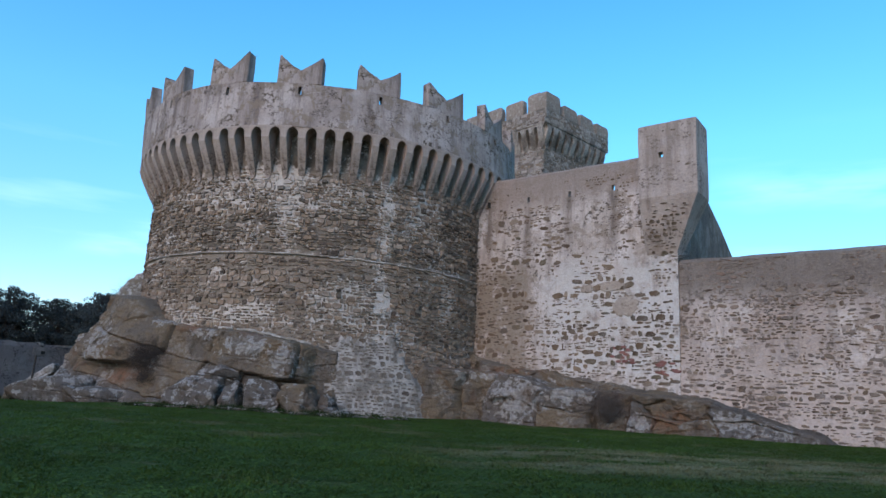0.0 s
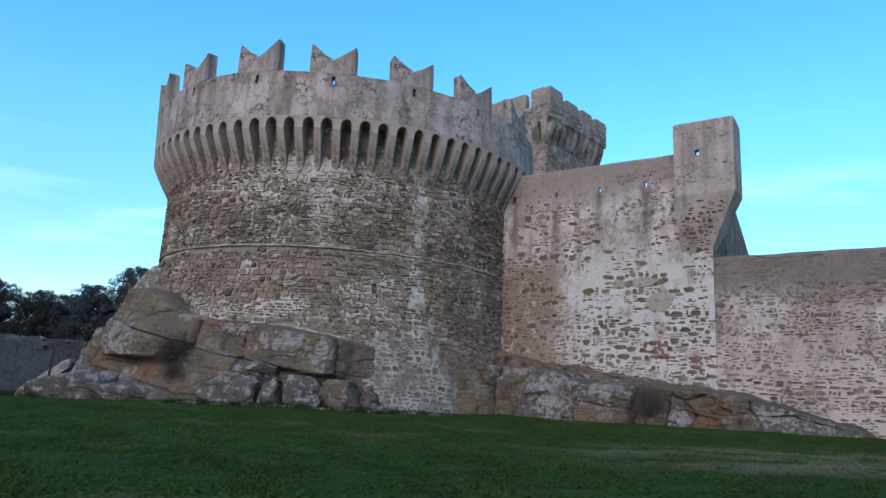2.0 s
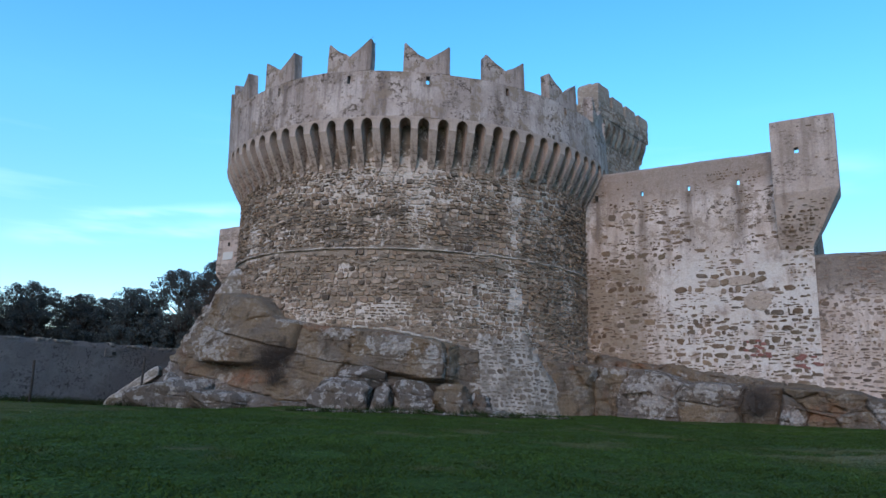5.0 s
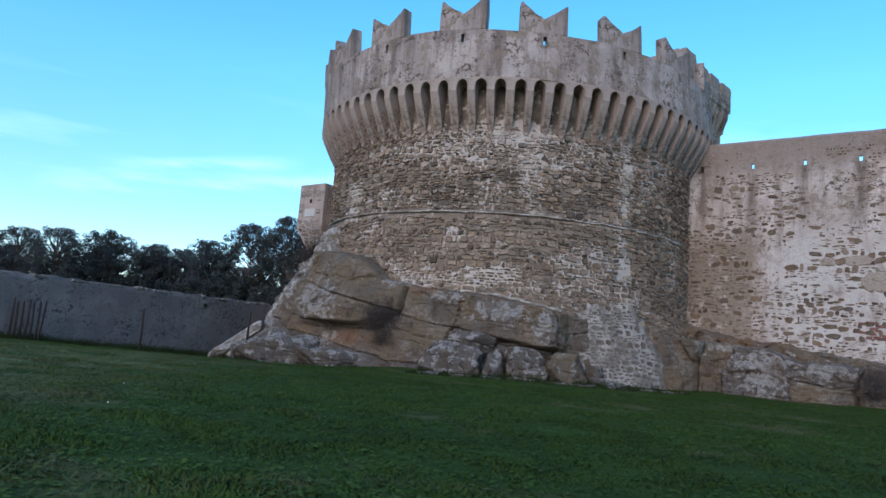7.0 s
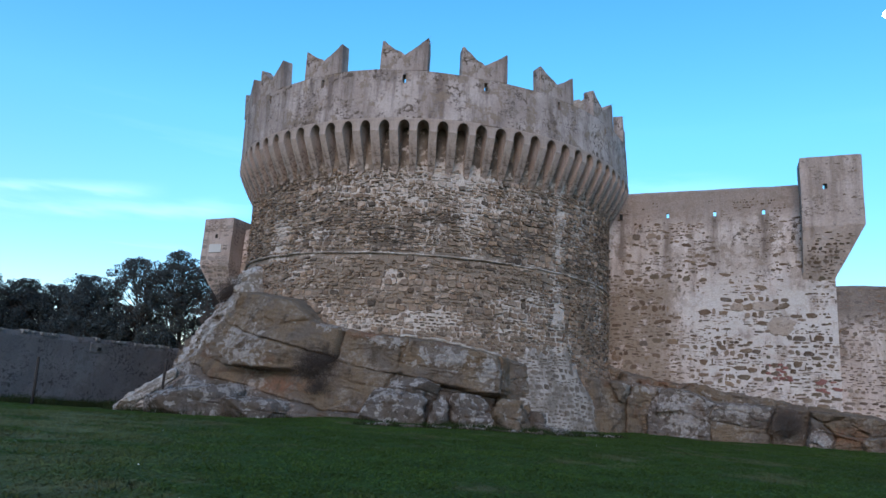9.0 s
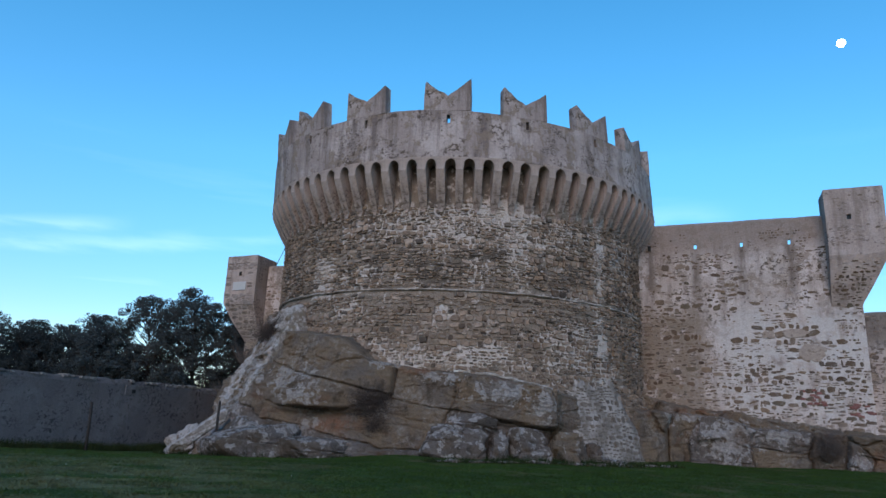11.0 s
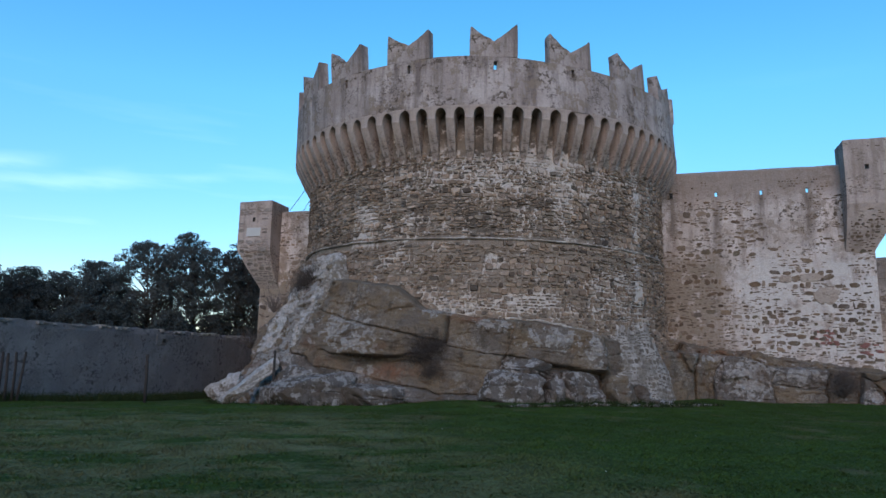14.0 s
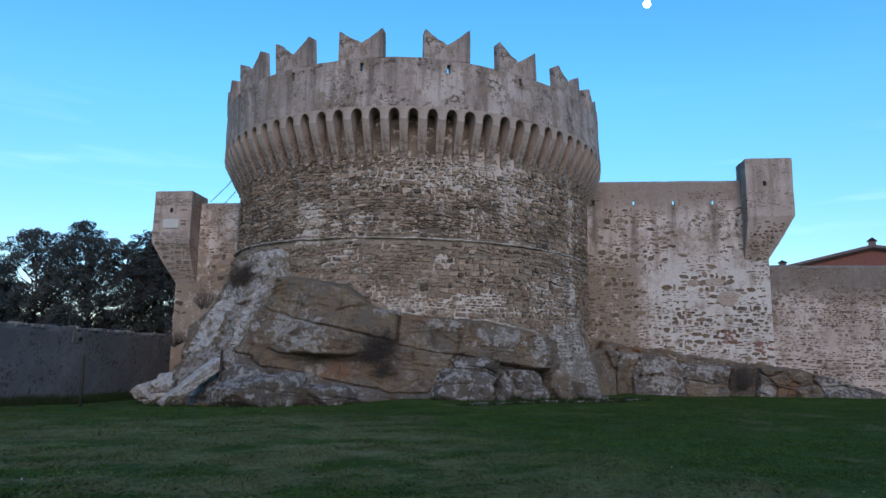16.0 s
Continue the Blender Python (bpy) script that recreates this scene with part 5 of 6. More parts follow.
def ledge_bed(s):
    return float(np.interp(s, (-22, -17.8, -15.6, -14.2, -10.5, -7.5, -4), (3.2, 2.85, 2.72, 2.25, 2.15, 1.95, 1.0)))


def build_ledge():
    """The beds of rock between the lawn and the curtain wall."""
    root = thing("rock_ledge", wall_pose(W1_OFF), "stepped brown rock ledge with white lichen under the curtain wall", "rock")
    ss = np.arange(-22.5, -3.4, 0.055)

    def upper(s):
        return float(np.interp(s, (-22.5, -19.8, -16.8, -15.3, -11.4, -9, -7.7, -5.9, -4.2, -3.4), (4.6, 3.95, 3.2, 3.12, 2.5, 2.26, 2.1, 1.5, 1.1, 0.7)))

    def place(s, z, out, edge):
        end = min(1.0, max(0.0, (-3.4 - s) / 0.5))
        return (s, -(max(out, 0.06) * edge * end ** 0.6) + 0.15 * (1 - edge), z)

    def base(s, z):
        over = max(0.0, min(1.0, (z - ledge_bed(s)) / 0.1))
        front = ledge_out(s, z) - 0.12 * max(0.0, z - 0.8)
        back = 0.45 + 0.25 * max(0.0, ledge_bed(s) + 0.3 - z)
        return front + (back - front) * over

    cracks = [
        (0.05, 0.15, [(s, ledge_bed(s) + 0.03) for s in (-22.5, -19, -17.8, -15.6, -14.2, -10.5, -7.5, -4)]),
        (0.07, 0.5, [(-17.7, 3.0), (-17.95, 2.1), (-18.1, 0.0)]), (0.05, 0.15, [(-16.5, 2.9), (-16.95, 2.1), (-17.2, 0.0)]),
        (0.05, 0.2, [(-14.0, 2.4), (-14.5, 1.6), (-14.1, 0.0)]), (0.07, 0.4, [(-11.7, 2.3), (-12.1, 1.2), (-12.0, 0.0)]), (0.07, 0.5, [(-10.4, 2.3), (-10.75, 0.0)]),
        (0.05, 0.3, [(-10.5, 1.95), (-10.05, 1.7), (-9.2, 1.95)]), (0.05, 0.25, [(-10.05, 1.7), (-9.6, 1.1), (-9.75, 0.0)]), (0.06, 0.25, [(-7.3, 2.2), (-7.6, 1.5), (-7.2, 0.9), (-7.4, 0.0)]),
        (0.05, 0.3, [(-15.0, 3.4), (-15.5, 2.9), (-15.8, 2.65)]), (0.04, 0.15, [(-18.3, 3.7), (-18.7, 2.9)]), (0.04, 0.15, [(-12.7, 2.9), (-12.9, 2.1)]),
        (0.04, 0.2, [(-9.7, 1.3), (-8.4, 1.15), (-7.4, 1.35)]), (0.04, 0.15, [(-14.4, 1.5), (-13, 1.25), (-12, 1.4)]), (0.04, 0.15, [(-7.3, 1.2), (-6, 1.25), (-4.6, 0.95)]), (0.04, 0.15, [(-9, 2.2), (-8.8, 1.7), (-8.2, 1.2)]),
    ]
    seeds = [(-19, 2.0, 0.1, 0.0, 0.0, "rock_ochre"), (-17.4, 1.8, -0.1, 0.1, 0.0, "rock_ochre"), (-15.5, 1.6, 0.12, 0.0, -0.15, "rock_grey"), (-13, 1.8, -0.05, 0.0, 0.0, "rock_grey"),
             (-13, 1.0, 0.15, 0.0, -0.1, "rock_ochre"), (-11.2, 1.4, -0.2, 0.0, 0.0, "rock_ochre"), (-10, 1.2, 0.15, 0.0, -0.2, "rock_grey"), (-9.9, 1.95, -0.05, 0.0, 0.0, "rock_ochre"),
             (-8.4, 1.65, 0.0, 0.0, 0.0, "rock_ochre"), (-8.4, 0.95, 0.2, 0.0, 0.0, "rock_ochre"), (-6, 1.1, 0.25, 0.0, -0.3, "rock_grey"), (-17, 3.2, 0.0, 0.0, 0.0, "rock_ochre"), (-12, 2.3, 0.0, 0.0, 0.0, "rock_ochre")]
    spots = [(-15.4, 1.7, 1.4, 1.1), (-17.2, 2.7, 0.8, 0.25), (-13.2, 2.0, 1.3, 0.4), (-10.2, 1.0, 0.5, 0.5), (-6.8, 1.2, 0.8, 0.4), (-17.8, 2.6, 0.4, 0.4)]
    rock_face(root, ss, [upper(s) + 0.16 * noise.noise(Vector((s * 0.9, 3.0, 1.0))) + 0.09 * noise.noise(Vector((s * 2.7, 1.0, 1.0))) for s in ss], 0.3, place, base, cracks, seeds, spots, "rock_ochre", 9.0, 80, 0.15, [(-9, 1.2, 1.2, 0.5), (-16.5, 3.0, 1.5, 0.25)], 0.8)


build_ledge()
OCHRE = "ochre-brown weathered sandstone boulder at the tower's foot"
LICH = "grey sandstone boulder with pale lichen crusts"
PALE = "pale lichen-covered rock slab leaning on the tower"
ROCKS = [
    # x, y, z, half sizes, turn (rx, ry, rz), material, label, blockiness
    ((-10.15, 29.3, 1.02), (1.22, 1.0, 0.85), (0, 6, -14), "rock_grey", LICH, 2.6),
    ((-9.5, 29.55, 1.98), (0.95, 0.95, 0.45), (0, 8, -8), "rock_grey", LICH, 3.2),
    ((-8.55, 28.75, 0.98), (0.36, 0.85, 0.84), (0, 14, -10), "rock_grey", LICH, 3.0),
    ((-7.4, 28.6, 1.0), (0.8, 0.95, 0.85), (0, 5, -4), "rock_grey", LICH, 3.4),
    ((-5.72, 28.55, 0.94), (0.88, 0.95, 0.8), (0, 6, 4), "rock_ochre", OCHRE, 3.2),
    ((-4.7, 28.4, 0.72), (0.4, 0.6, 0.62), (0, 10, 10), "rock_grey", LICH, 2.6),
    ((-4.1, 28.2, 0.68), (0.95, 0.75, 0.16), (0, 3, -12), "rock_grey", "flat grey stone slab lying on the lawn's edge", 2.6),
    ((-17.6, 31.5, 0.95), (1.9, 1.2, 0.62), (0, -5, 12), "rock_grey", LICH, 2.4),
    ((-15.3, 31.2, 0.75), (1.5, 1.0, 0.45), (0, 3, 5), "rock_grey", LICH, 2.6),
    ((-18.0, 33.5, 1.1), (0.85, 1.1, 0.85), (0, -18, 25), "rock_grey", LICH, 2.8),
    ((-20.1, 33.75, 1.2), (1.35, 0.42, 0.2), (0, -38, 7), "rock_pale", "long flat pale slab leaning against the rocks", 6.0),
    ((-20.95, 38.0, 0.55), (0.6, 0.8, 0.5), (0, -8, 30), "rock_pale", PALE, 3.0),
    ((-20.6, 37.0, 0.8), (0.5, 0.6, 0.62), (6, -12, -20), "rock_pale", PALE, 3.6),
]
for k in range(9):
    f = k / 8
    ex, ey = -11.2 + 9.2 * f, 26.35 + 0.1 * math.sin(5 * f) + 2.0 * max(0.0, f - 0.55) ** 1.5 * 2
    ROCKS.append(((ex, ey, fall(ex, ey) + 0.02), (0.62, 0.09, 0.05), (0, 0, 4 + 22 * max(0, f - 0.5)), "rock_grey", "half-buried low edging stone in the lawn", 4))
for i, (c, half, turn, mat, label, blocky) in enumerate(ROCKS):
    ob = new("boulder", rock_mesh("boulder", half, i + 1, M[mat], blocky))
    ob.matrix_world = pose(*c, *turn)
    tagged(ob, label, "rock", "rocks at the castle's foot")


# ---- trees behind the garden wall ----
def leaf_cloud(centres, count, size, r):
    """Leaf blades scattered through clumps."""
    c = np.array([p for p, _ in centres])
    rad = np.array([q for _, q in centres])
    gen = np.random.default_rng(r)
    pick = gen.choice(len(c), count, p=(rad ** 2) / (rad ** 2).sum())
    d = gen.normal(size=(count, 3))
    d /= np.linalg.norm(d, axis=1)[:, None]
    p = c[pick] + d * (rad[pick] * gen.uniform(0.35, 1.0, count) ** 0.5)[:, None] * np.array([1, 1, 0.75])
    a = gen.normal(size=(count, 3))
    a /= np.linalg.norm(a, axis=1)[:, None]
    b = np.cross(a, gen.normal(size=(count, 3)))
    b /= np.linalg.norm(b, axis=1)[:, None]
    s = gen.uniform(0.6, 1.3, count)[:, None] * size
    verts = np.stack([p - a * s, p + b * s * 0.5, p + a * s, p - b * s * 0.5], 1).reshape(-1, 3)
    return verts


def blade_mesh(name, verts, per, mat):
    n = len(verts) // per
    me = bpy.data.meshes.new(name)
    me.vertices.add(len(verts))
    me.vertices.foreach_set("co", np.asarray(verts, dtype=np.float32).ravel())
    me.loops.add(n * per)
    me.loops.foreach_set("vertex_index", np.arange(n * per, dtype=np.int32))
    me.polygons.add(n)
    me.polygons.foreach_set("loop_start", np.arange(0, n * per, per, dtype=np.int32))
    me.polygons.foreach_set("loop_total", np.full(n, per, dtype=np.int32))
    me.materials.append(mat)
    me.update(calc_edges=True)
    me.validate()
    return me


def build_tree(m, height, spread, seed, mat, label, leaves=24000, low=0.16, open_crown=0.0):
    """Stems with rising limbs that carry many small clumps of leaves inside an uneven, pointed crown."""
    r = random.Random(seed)
    root = thing("tree", m, label, "tree", "trees behind the garden wall")
    bm = bmesh.new()
    tips, stems = [], []
    for stem in range(2):
        lean = Vector((r.uniform(-0.1, 0.1), r.uniform(-0.1, 0.1), 1))
        pts = [Vector((r.uniform(-0.3, 0.3) * stem, r.uniform(-0.3, 0.3) * stem, -0.3))]
        for k in range(6):
            pts.append(pts[-1] + lean * (height * (0.15 if stem else 0.165)) + Vector((r.uniform(-0.15, 0.15), r.uniform(-0.15, 0.15), 0)))
        tube_bm(pts, [0.17 * height / 10 * (1 - 0.15 * k) for k in range(7)], 7, bm)
        stems.append(pts)
    shift = Vector((seed * 3.1, seed * 1.7, 0))
    for k in range(520):
        f = low + (1 - low) * r.random() ** 0.8
        pts = stems[r.randrange(2)]
        i = min(5, int(f * 6))
        core = pts[i].lerp(pts[i + 1], min(1.0, f * 6 - i))
        g = (f - low) / (1 - low)
        a = r.uniform(0, 2 * math.pi)
        lobe = 1 + 0.35 * noise.noise(Vector((1.6 * math.cos(a), 1.6 * math.sin(a), seed * 2.3))) + 0.3 * noise.noise(Vector((3 * math.cos(a), 3 * math.sin(a), f * 4 + seed)))
        d = spread * lobe * math.sqrt(max(0.02, 1 - ((g - 0.38) / 0.64) ** 2)) * math.sqrt(r.uniform(0.05, 1.0))
        end = Vector((core.x + math.cos(a) * d, core.y + math.sin(a) * d, height * f))
        if noise.noise(end * 0.62 + shift) < open_crown - 0.62:
            continue
        tips.append((tuple(end), r.uniform(0.22, 0.5) * (0.75 if g > 0.85 else 1)))
        if k % 4 == 0:
            base = core - Vector((0, 0, min(1.2, 0.4 * height * f)))
            mid = base.lerp(end, 0.55) + Vector((0, 0, -0.15))
            tube_bm([base, mid, end], [0.05, 0.032, 0.01], 4, bm)
    part("trunk", bm, M["bark"], root, "dark forked trunk with thin limbs")
    part("crown", blade_mesh("crown", leaf_cloud(tips, int(leaves * 1.7), 0.06, seed), 4, mat), None, root, "uneven dark evergreen crown with gaps")
    return root


DARK_T = "dark evergreen oak with an uneven crown"
OLIVE_T = "loose grey-green tree with sky showing through"
TREES = [build_tree(pose(-25.9, 59, 0.8), 9.9, 2.8, 11, M["leaf_olive"], OLIVE_T, 30000, 0.26, 0.36), build_tree(pose(-33.6, 59, 0.8), 7.5, 2.2, 12, M["leaf_dark"], DARK_T, 26000, 0.06),
         build_tree(pose(-22.4, 59.5, 0.8), 10.8, 2.7, 13, M["leaf_olive"], OLIVE_T, 30000, 0.28, 0.38), build_tree(pose(-37.6, 59, 0.8), 8.3, 3.2, 14, M["leaf_dark"], DARK_T, 34000, 0.06, 0.1),
         build_tree(pose(-42.8, 59, 0.8), 8.1, 2.6, 15, M["leaf_olive"], OLIVE_T, 20000, 0.15, 0.42)]
for k, x, y, s in ((2, -19.9, 60, 0.98), (1, -28.9, 59, 1.08), (1, -31.3, 60, 0.98), (4, -46.2, 59, 0.98), (3, -50, 60, 1.0), (4, -54, 59, 1.05), (3, -59, 60, 1.0), (1, -63, 59, 1.1), (3, -68, 60, 0.95), (2, -17.4, 62, 0.95),
                   (1, -27.8, 63, 0.86), (1, -25, 64, 0.66), (1, -21, 64, 0.62), (3, -35.4, 64, 0.86), (1, -40.3, 62, 0.98), (3, -44, 64, 0.8), (1, -48, 63, 0.9), (3, -31, 66, 0.82)):
    t = copy_thing(TREES[k], pose(x, y, 0.8, 0, 0, rng.uniform(0, 360)))
    t.scale = (s, s, s)


def build_hedge():
    """Low undergrowth that closes the gap between the trunks."""
    gen = random.Random(5)
    tips = []
    for k in range(520):
        x = gen.uniform(-72, -14)
        tips.append(((x, gen.uniform(57.5, 66), gen.uniform(1.0, 5.0)), gen.uniform(0.5, 1.1)))
    ob = new("undergrowth", blade_mesh("undergrowth", leaf_cloud(tips, 170000, 0.1, 77), 4, M["leaf_dark"]))
    tagged(ob, "dense dark undergrowth between the tree trunks", "bushes", kind="stuff")


build_hedge()


# ---- grass ----
def build_grass():
    gen = np.random.default_rng(3)
    n = 900000
    x = gen.uniform(-42, 20, n)
    y = 5.5 + 30.0 * gen.uniform(0, 1, n) ** 1.6 - gen.exponential(1.6, n)
    clump = np.array([noise.noise(Vector((a * 1.1, b * 1.1, 5.0))) for a, b in zip(x, y)])
    keep_it = clump > gen.uniform(-0.9, 0.25, n)
    x, y, clump = x[keep_it], y[keep_it], clump[keep_it]
    z = np.array([fall(a, b) for a, b in zip(x, y)])
    n = len(x)
    h = gen.uniform(0.018, 0.045, n) * (1 + 1.1 * np.clip(clump, -0.4, 0.8))
    a = gen.uniform(0, 2 * np.pi, n)
    w = gen.uniform(0.008, 0.02, n)
    lean = gen.normal(0, 0.05, (n, 2))
    dx, dy = np.cos(a) * w, np.sin(a) * w
    v = np.stack([np.stack([x - dx, y - dy, z - 0.01], 1), np.stack([x + dx, y + dy, z - 0.01], 1), np.stack([x + lean[:, 0], y + lean[:, 1], z + h], 1)], 1).reshape(-1, 3)
    ob = new("grass", blade_mesh("grass", v, 3, M["blades"]))
    tagged(ob, "short green winter grass with clover tufts", "grass", kind="stuff")
    # low clover leaves between the blades
    m = 200000
    cx, cy = gen.uniform(-40, 18, m), 4.0 + 21.0 * gen.uniform(0, 1, m) ** 1.5 - gen.exponential(1.6, m)
    hold = np.array([noise.noise(Vector((p * 0.8, q * 0.8, 9.0))) for p, q in zip(cx, cy)]) > gen.uniform(-0.7, 0.5, m)
    cx, cy = cx[hold], cy[hold]
    m = len(cx)
    cz = np.array([fall(p, q) for p, q in zip(cx, cy)]) + gen.uniform(0.01, 0.045, m)
    turn, size = gen.uniform(0, 6.28, m), gen.uniform(0.014, 0.034, m)
    v = np.stack([np.stack([cx + size * np.cos(turn + j * 1.57), cy + size * np.sin(turn + j * 1.57), cz + gen.normal(0, 0.3, m) * size], 1) for j in range(4)], 1).reshape(-1, 3)
    ob = new("clover", blade_mesh("clover", v, 4, M["blades"]))
    tagged(ob, "low clover leaves spread through the lawn", "plants", kind="stuff")
    # scattered daisies
    k = 16
    v = []
    for i in range(k):
        px, py = gen.uniform(-36, 14), gen.uniform(6, 26)
        pz, s = fall(px, py) + 0.06, gen.uniform(0.006, 0.011)
        v += [(px - s, py, pz), (px, py - s, pz - 0.4 * s), (px + s, py, pz), (px, py + s, pz + 0.6 * s)]
    ob = new("daisies", blade_mesh("daisies", np.array(v), 4, M["daisy"]))
    tagged(ob, "tiny white daisies scattered in the lawn", "flowers", kind="stuff")


build_grass()


def build_weeds():
    """Longer tufts left unmown along the garden wall and at the rocks' foot."""
    gen = np.random.default_rng(9)
    spots = []
    for k in range(1200):
        f = gen.uniform(0.06, 0.66)
        p = BW_A.lerp(BW_B, f)
        out = 0.15 + 1.3 * gen.uniform(0, 1) ** 2
        spots.append((p.x + 0.83 * out, p.y - 0.55 * out, gen.uniform(0.12, 0.5)))
    for (rx, ry, rz), half, turn, _, _, _ in ROCKS:
        if rz < 2.0:
            for k in range(16):
                a = gen.uniform(math.pi, 2 * math.pi)
                spots.append((rx + math.cos(a) * half[0] * 1.1, ry + math.sin(a) * half[1] * 1.1, gen.uniform(0.08, 0.3)))
    v = []
    for x, y, h in spots:
        z = fall(x, y)
        for k in range(26):
            a, w = gen.uniform(0, 6.28), gen.uniform(0.006, 0.014)
            bx, by = x + gen.normal(0, 0.12), y + gen.normal(0, 0.12)
            v += [(bx - math.cos(a) * w, by - math.sin(a) * w, z - 0.02), (bx + math.cos(a) * w, by + math.sin(a) * w, z - 0.02), (bx + gen.normal(0, 0.4) * h, by + gen.normal(0, 0.4) * h, z + h * gen.uniform(0.5, 1.1))]
    ob = new("weeds", blade_mesh("weeds", np.array(v), 3, M["weed"]))
    tagged(ob, "long unmown grass tufts along wall and rocks", "grass", kind="stuff")


build_weeds()

# ---- stakes and posts ----
def build_post(name, x, y, top, lean, r, label, group=""):
    z0 = fall(x, y) - 0.15
    h = top - z0
    bm = tube_bm([(0, 0, 0), (lean * 0.45 + 0.01, 0.01, h * 0.5), (lean, 0, h - 0.04), (lean, 0, h)], [r, r * 0.95, r * 0.9, r * 0.6], 8)
    rough(bm, 0.012, 4, x)
    me = bpy.data.meshes.new(name)
    bm.to_mesh(me)
    bm.free()
    me.materials.append(M["wood"])
    me.shade_smooth()
    ob = new(name, me)
    ob.location = (x, y, z0)
    return tagged(ob, label, "post", group)


for i in range(6):
    build_post("wooden_stake", -29.35 + 0.215 * i, 31.9 + 0.03 * i, 2.3 + rng.uniform(-0.12, 0.1), rng.uniform(-0.04, 0.06), 0.05, "thin grey wooden stake in a row before the garden wall", "stakes by the garden wall")
build_post("wooden_stake", -28.1, 31.95, 2.3, 0.13, 0.045, "leaning thin wooden stake beside the row", "stakes by the garden wall")
build_post("wooden_post", -23.95, 32.55, 2.3, -0.04, 0.06, "slim weathered wooden post standing before the garden wall")
build_post("wooden_post", -19.25, 32.35, 2.55, 0.03, 0.055, "slim weathered wooden post beside the rocks")


# ---- dry shrubs ----
def build_shrub(x, y, z, size, seed, label, count=70, dense=0, shape=(1, 1, 1), mat="twig", thick=1.0, tilt=(0, 0)):
    r = random.Random(seed)
    root = thing("dry_shrub", pose(x, y, z, *tilt), label, "shrub")
    bm = bmesh.new()
    tips = []
    for k in range(count):
        a, up = r.uniform(0, 2 * math.pi), r.uniform(0.15, 1.0)
        reach = size * r.uniform(0.5, 1.0)
        end = Vector((math.cos(a) * reach * (1.1 - up * 0.7), math.sin(a) * reach * (1.1 - up * 0.7), reach * up))
        end = Vector((end.x * shape[0], end.y * shape[1], end.z * shape[2] - (1 - up) * 0.5 * (shape[2] - 1)))
        mid = end * 0.5 + Vector((r.uniform(-0.12, 0.12), r.uniform(-0.12, 0.12), 0.08)) * size
        tube_bm([(0, 0, -0.1), mid, end], [0.02 * thick, 0.012 * thick, 0.004 * thick], 4, bm)
        tube_bm([mid, mid + Vector((r.uniform(-0.4, 0.4), r.uniform(-0.4, 0.4), r.uniform(0, 0.4))) * size], [0.008 * thick, 0.003 * thick], 3, bm)
        tips.append((tuple(end * r.uniform(0.6, 1)), 0.22 * size))
    part("branchwork", bm, M[mat], root)
    if dense:
        part("dry_leaves", blade_mesh("dry_leaves", leaf_cloud([(p, q * 1.35) for p, q in tips], dense, 0.02, seed), 4, M[mat]), None, root)


build_shrub(-13.2, 30.85, 2.2, 1.55, 3, "dark leafless brush clinging in the cleft of the rocks", 420, 26000, (0.85, 0.42, 1.05), "brush", 0.5)
build_shrub(6.7, 28.35, 1.05, 1.55, 4, "dark brown dry bush on the rock ledge", 300, 5000, (0.66, 0.5, 1.05), "twig", 0.45)
build_shrub(-18.75, 38.4, 4.6, 2.6, 8, "bare sapling with a few thin upright twigs", 12, 0, (0.45, 0.45, 1.05))
build_shrub(-13.0, 30.55, 1.5, 1.1, 9, "thin dead brush hanging down the rock face", 200, 5000, (0.7, 0.35, 0.95), "brush", 0.45)
build_shrub(-18.6, 40.5, 4.7, 1.2, 5, "bare grey shrub growing from the rock slope", 34, 500)
build_shrub(-19.6, 41.5, 2.8, 1.3, 6, "bare tangled shrub above the garden wall", 60)
build_shrub(-17.72, 36.9, 5.25, 1.9, 7, "dense grey-brown shrub at the top of the pale slope", 420, 14000, (0.5, 0.65, 1.1), "brush", 0.5, (0, 30))

# ---- house behind the low wall ----
house = thing("house", pose(40.6, 38.9, 0, 0, 0, 0), "red-walled house with a low tiled gable roof", "house")
HU, HV = Vector((0.49, -0.87, 0)), Vector((0.87, 0.49, 0))


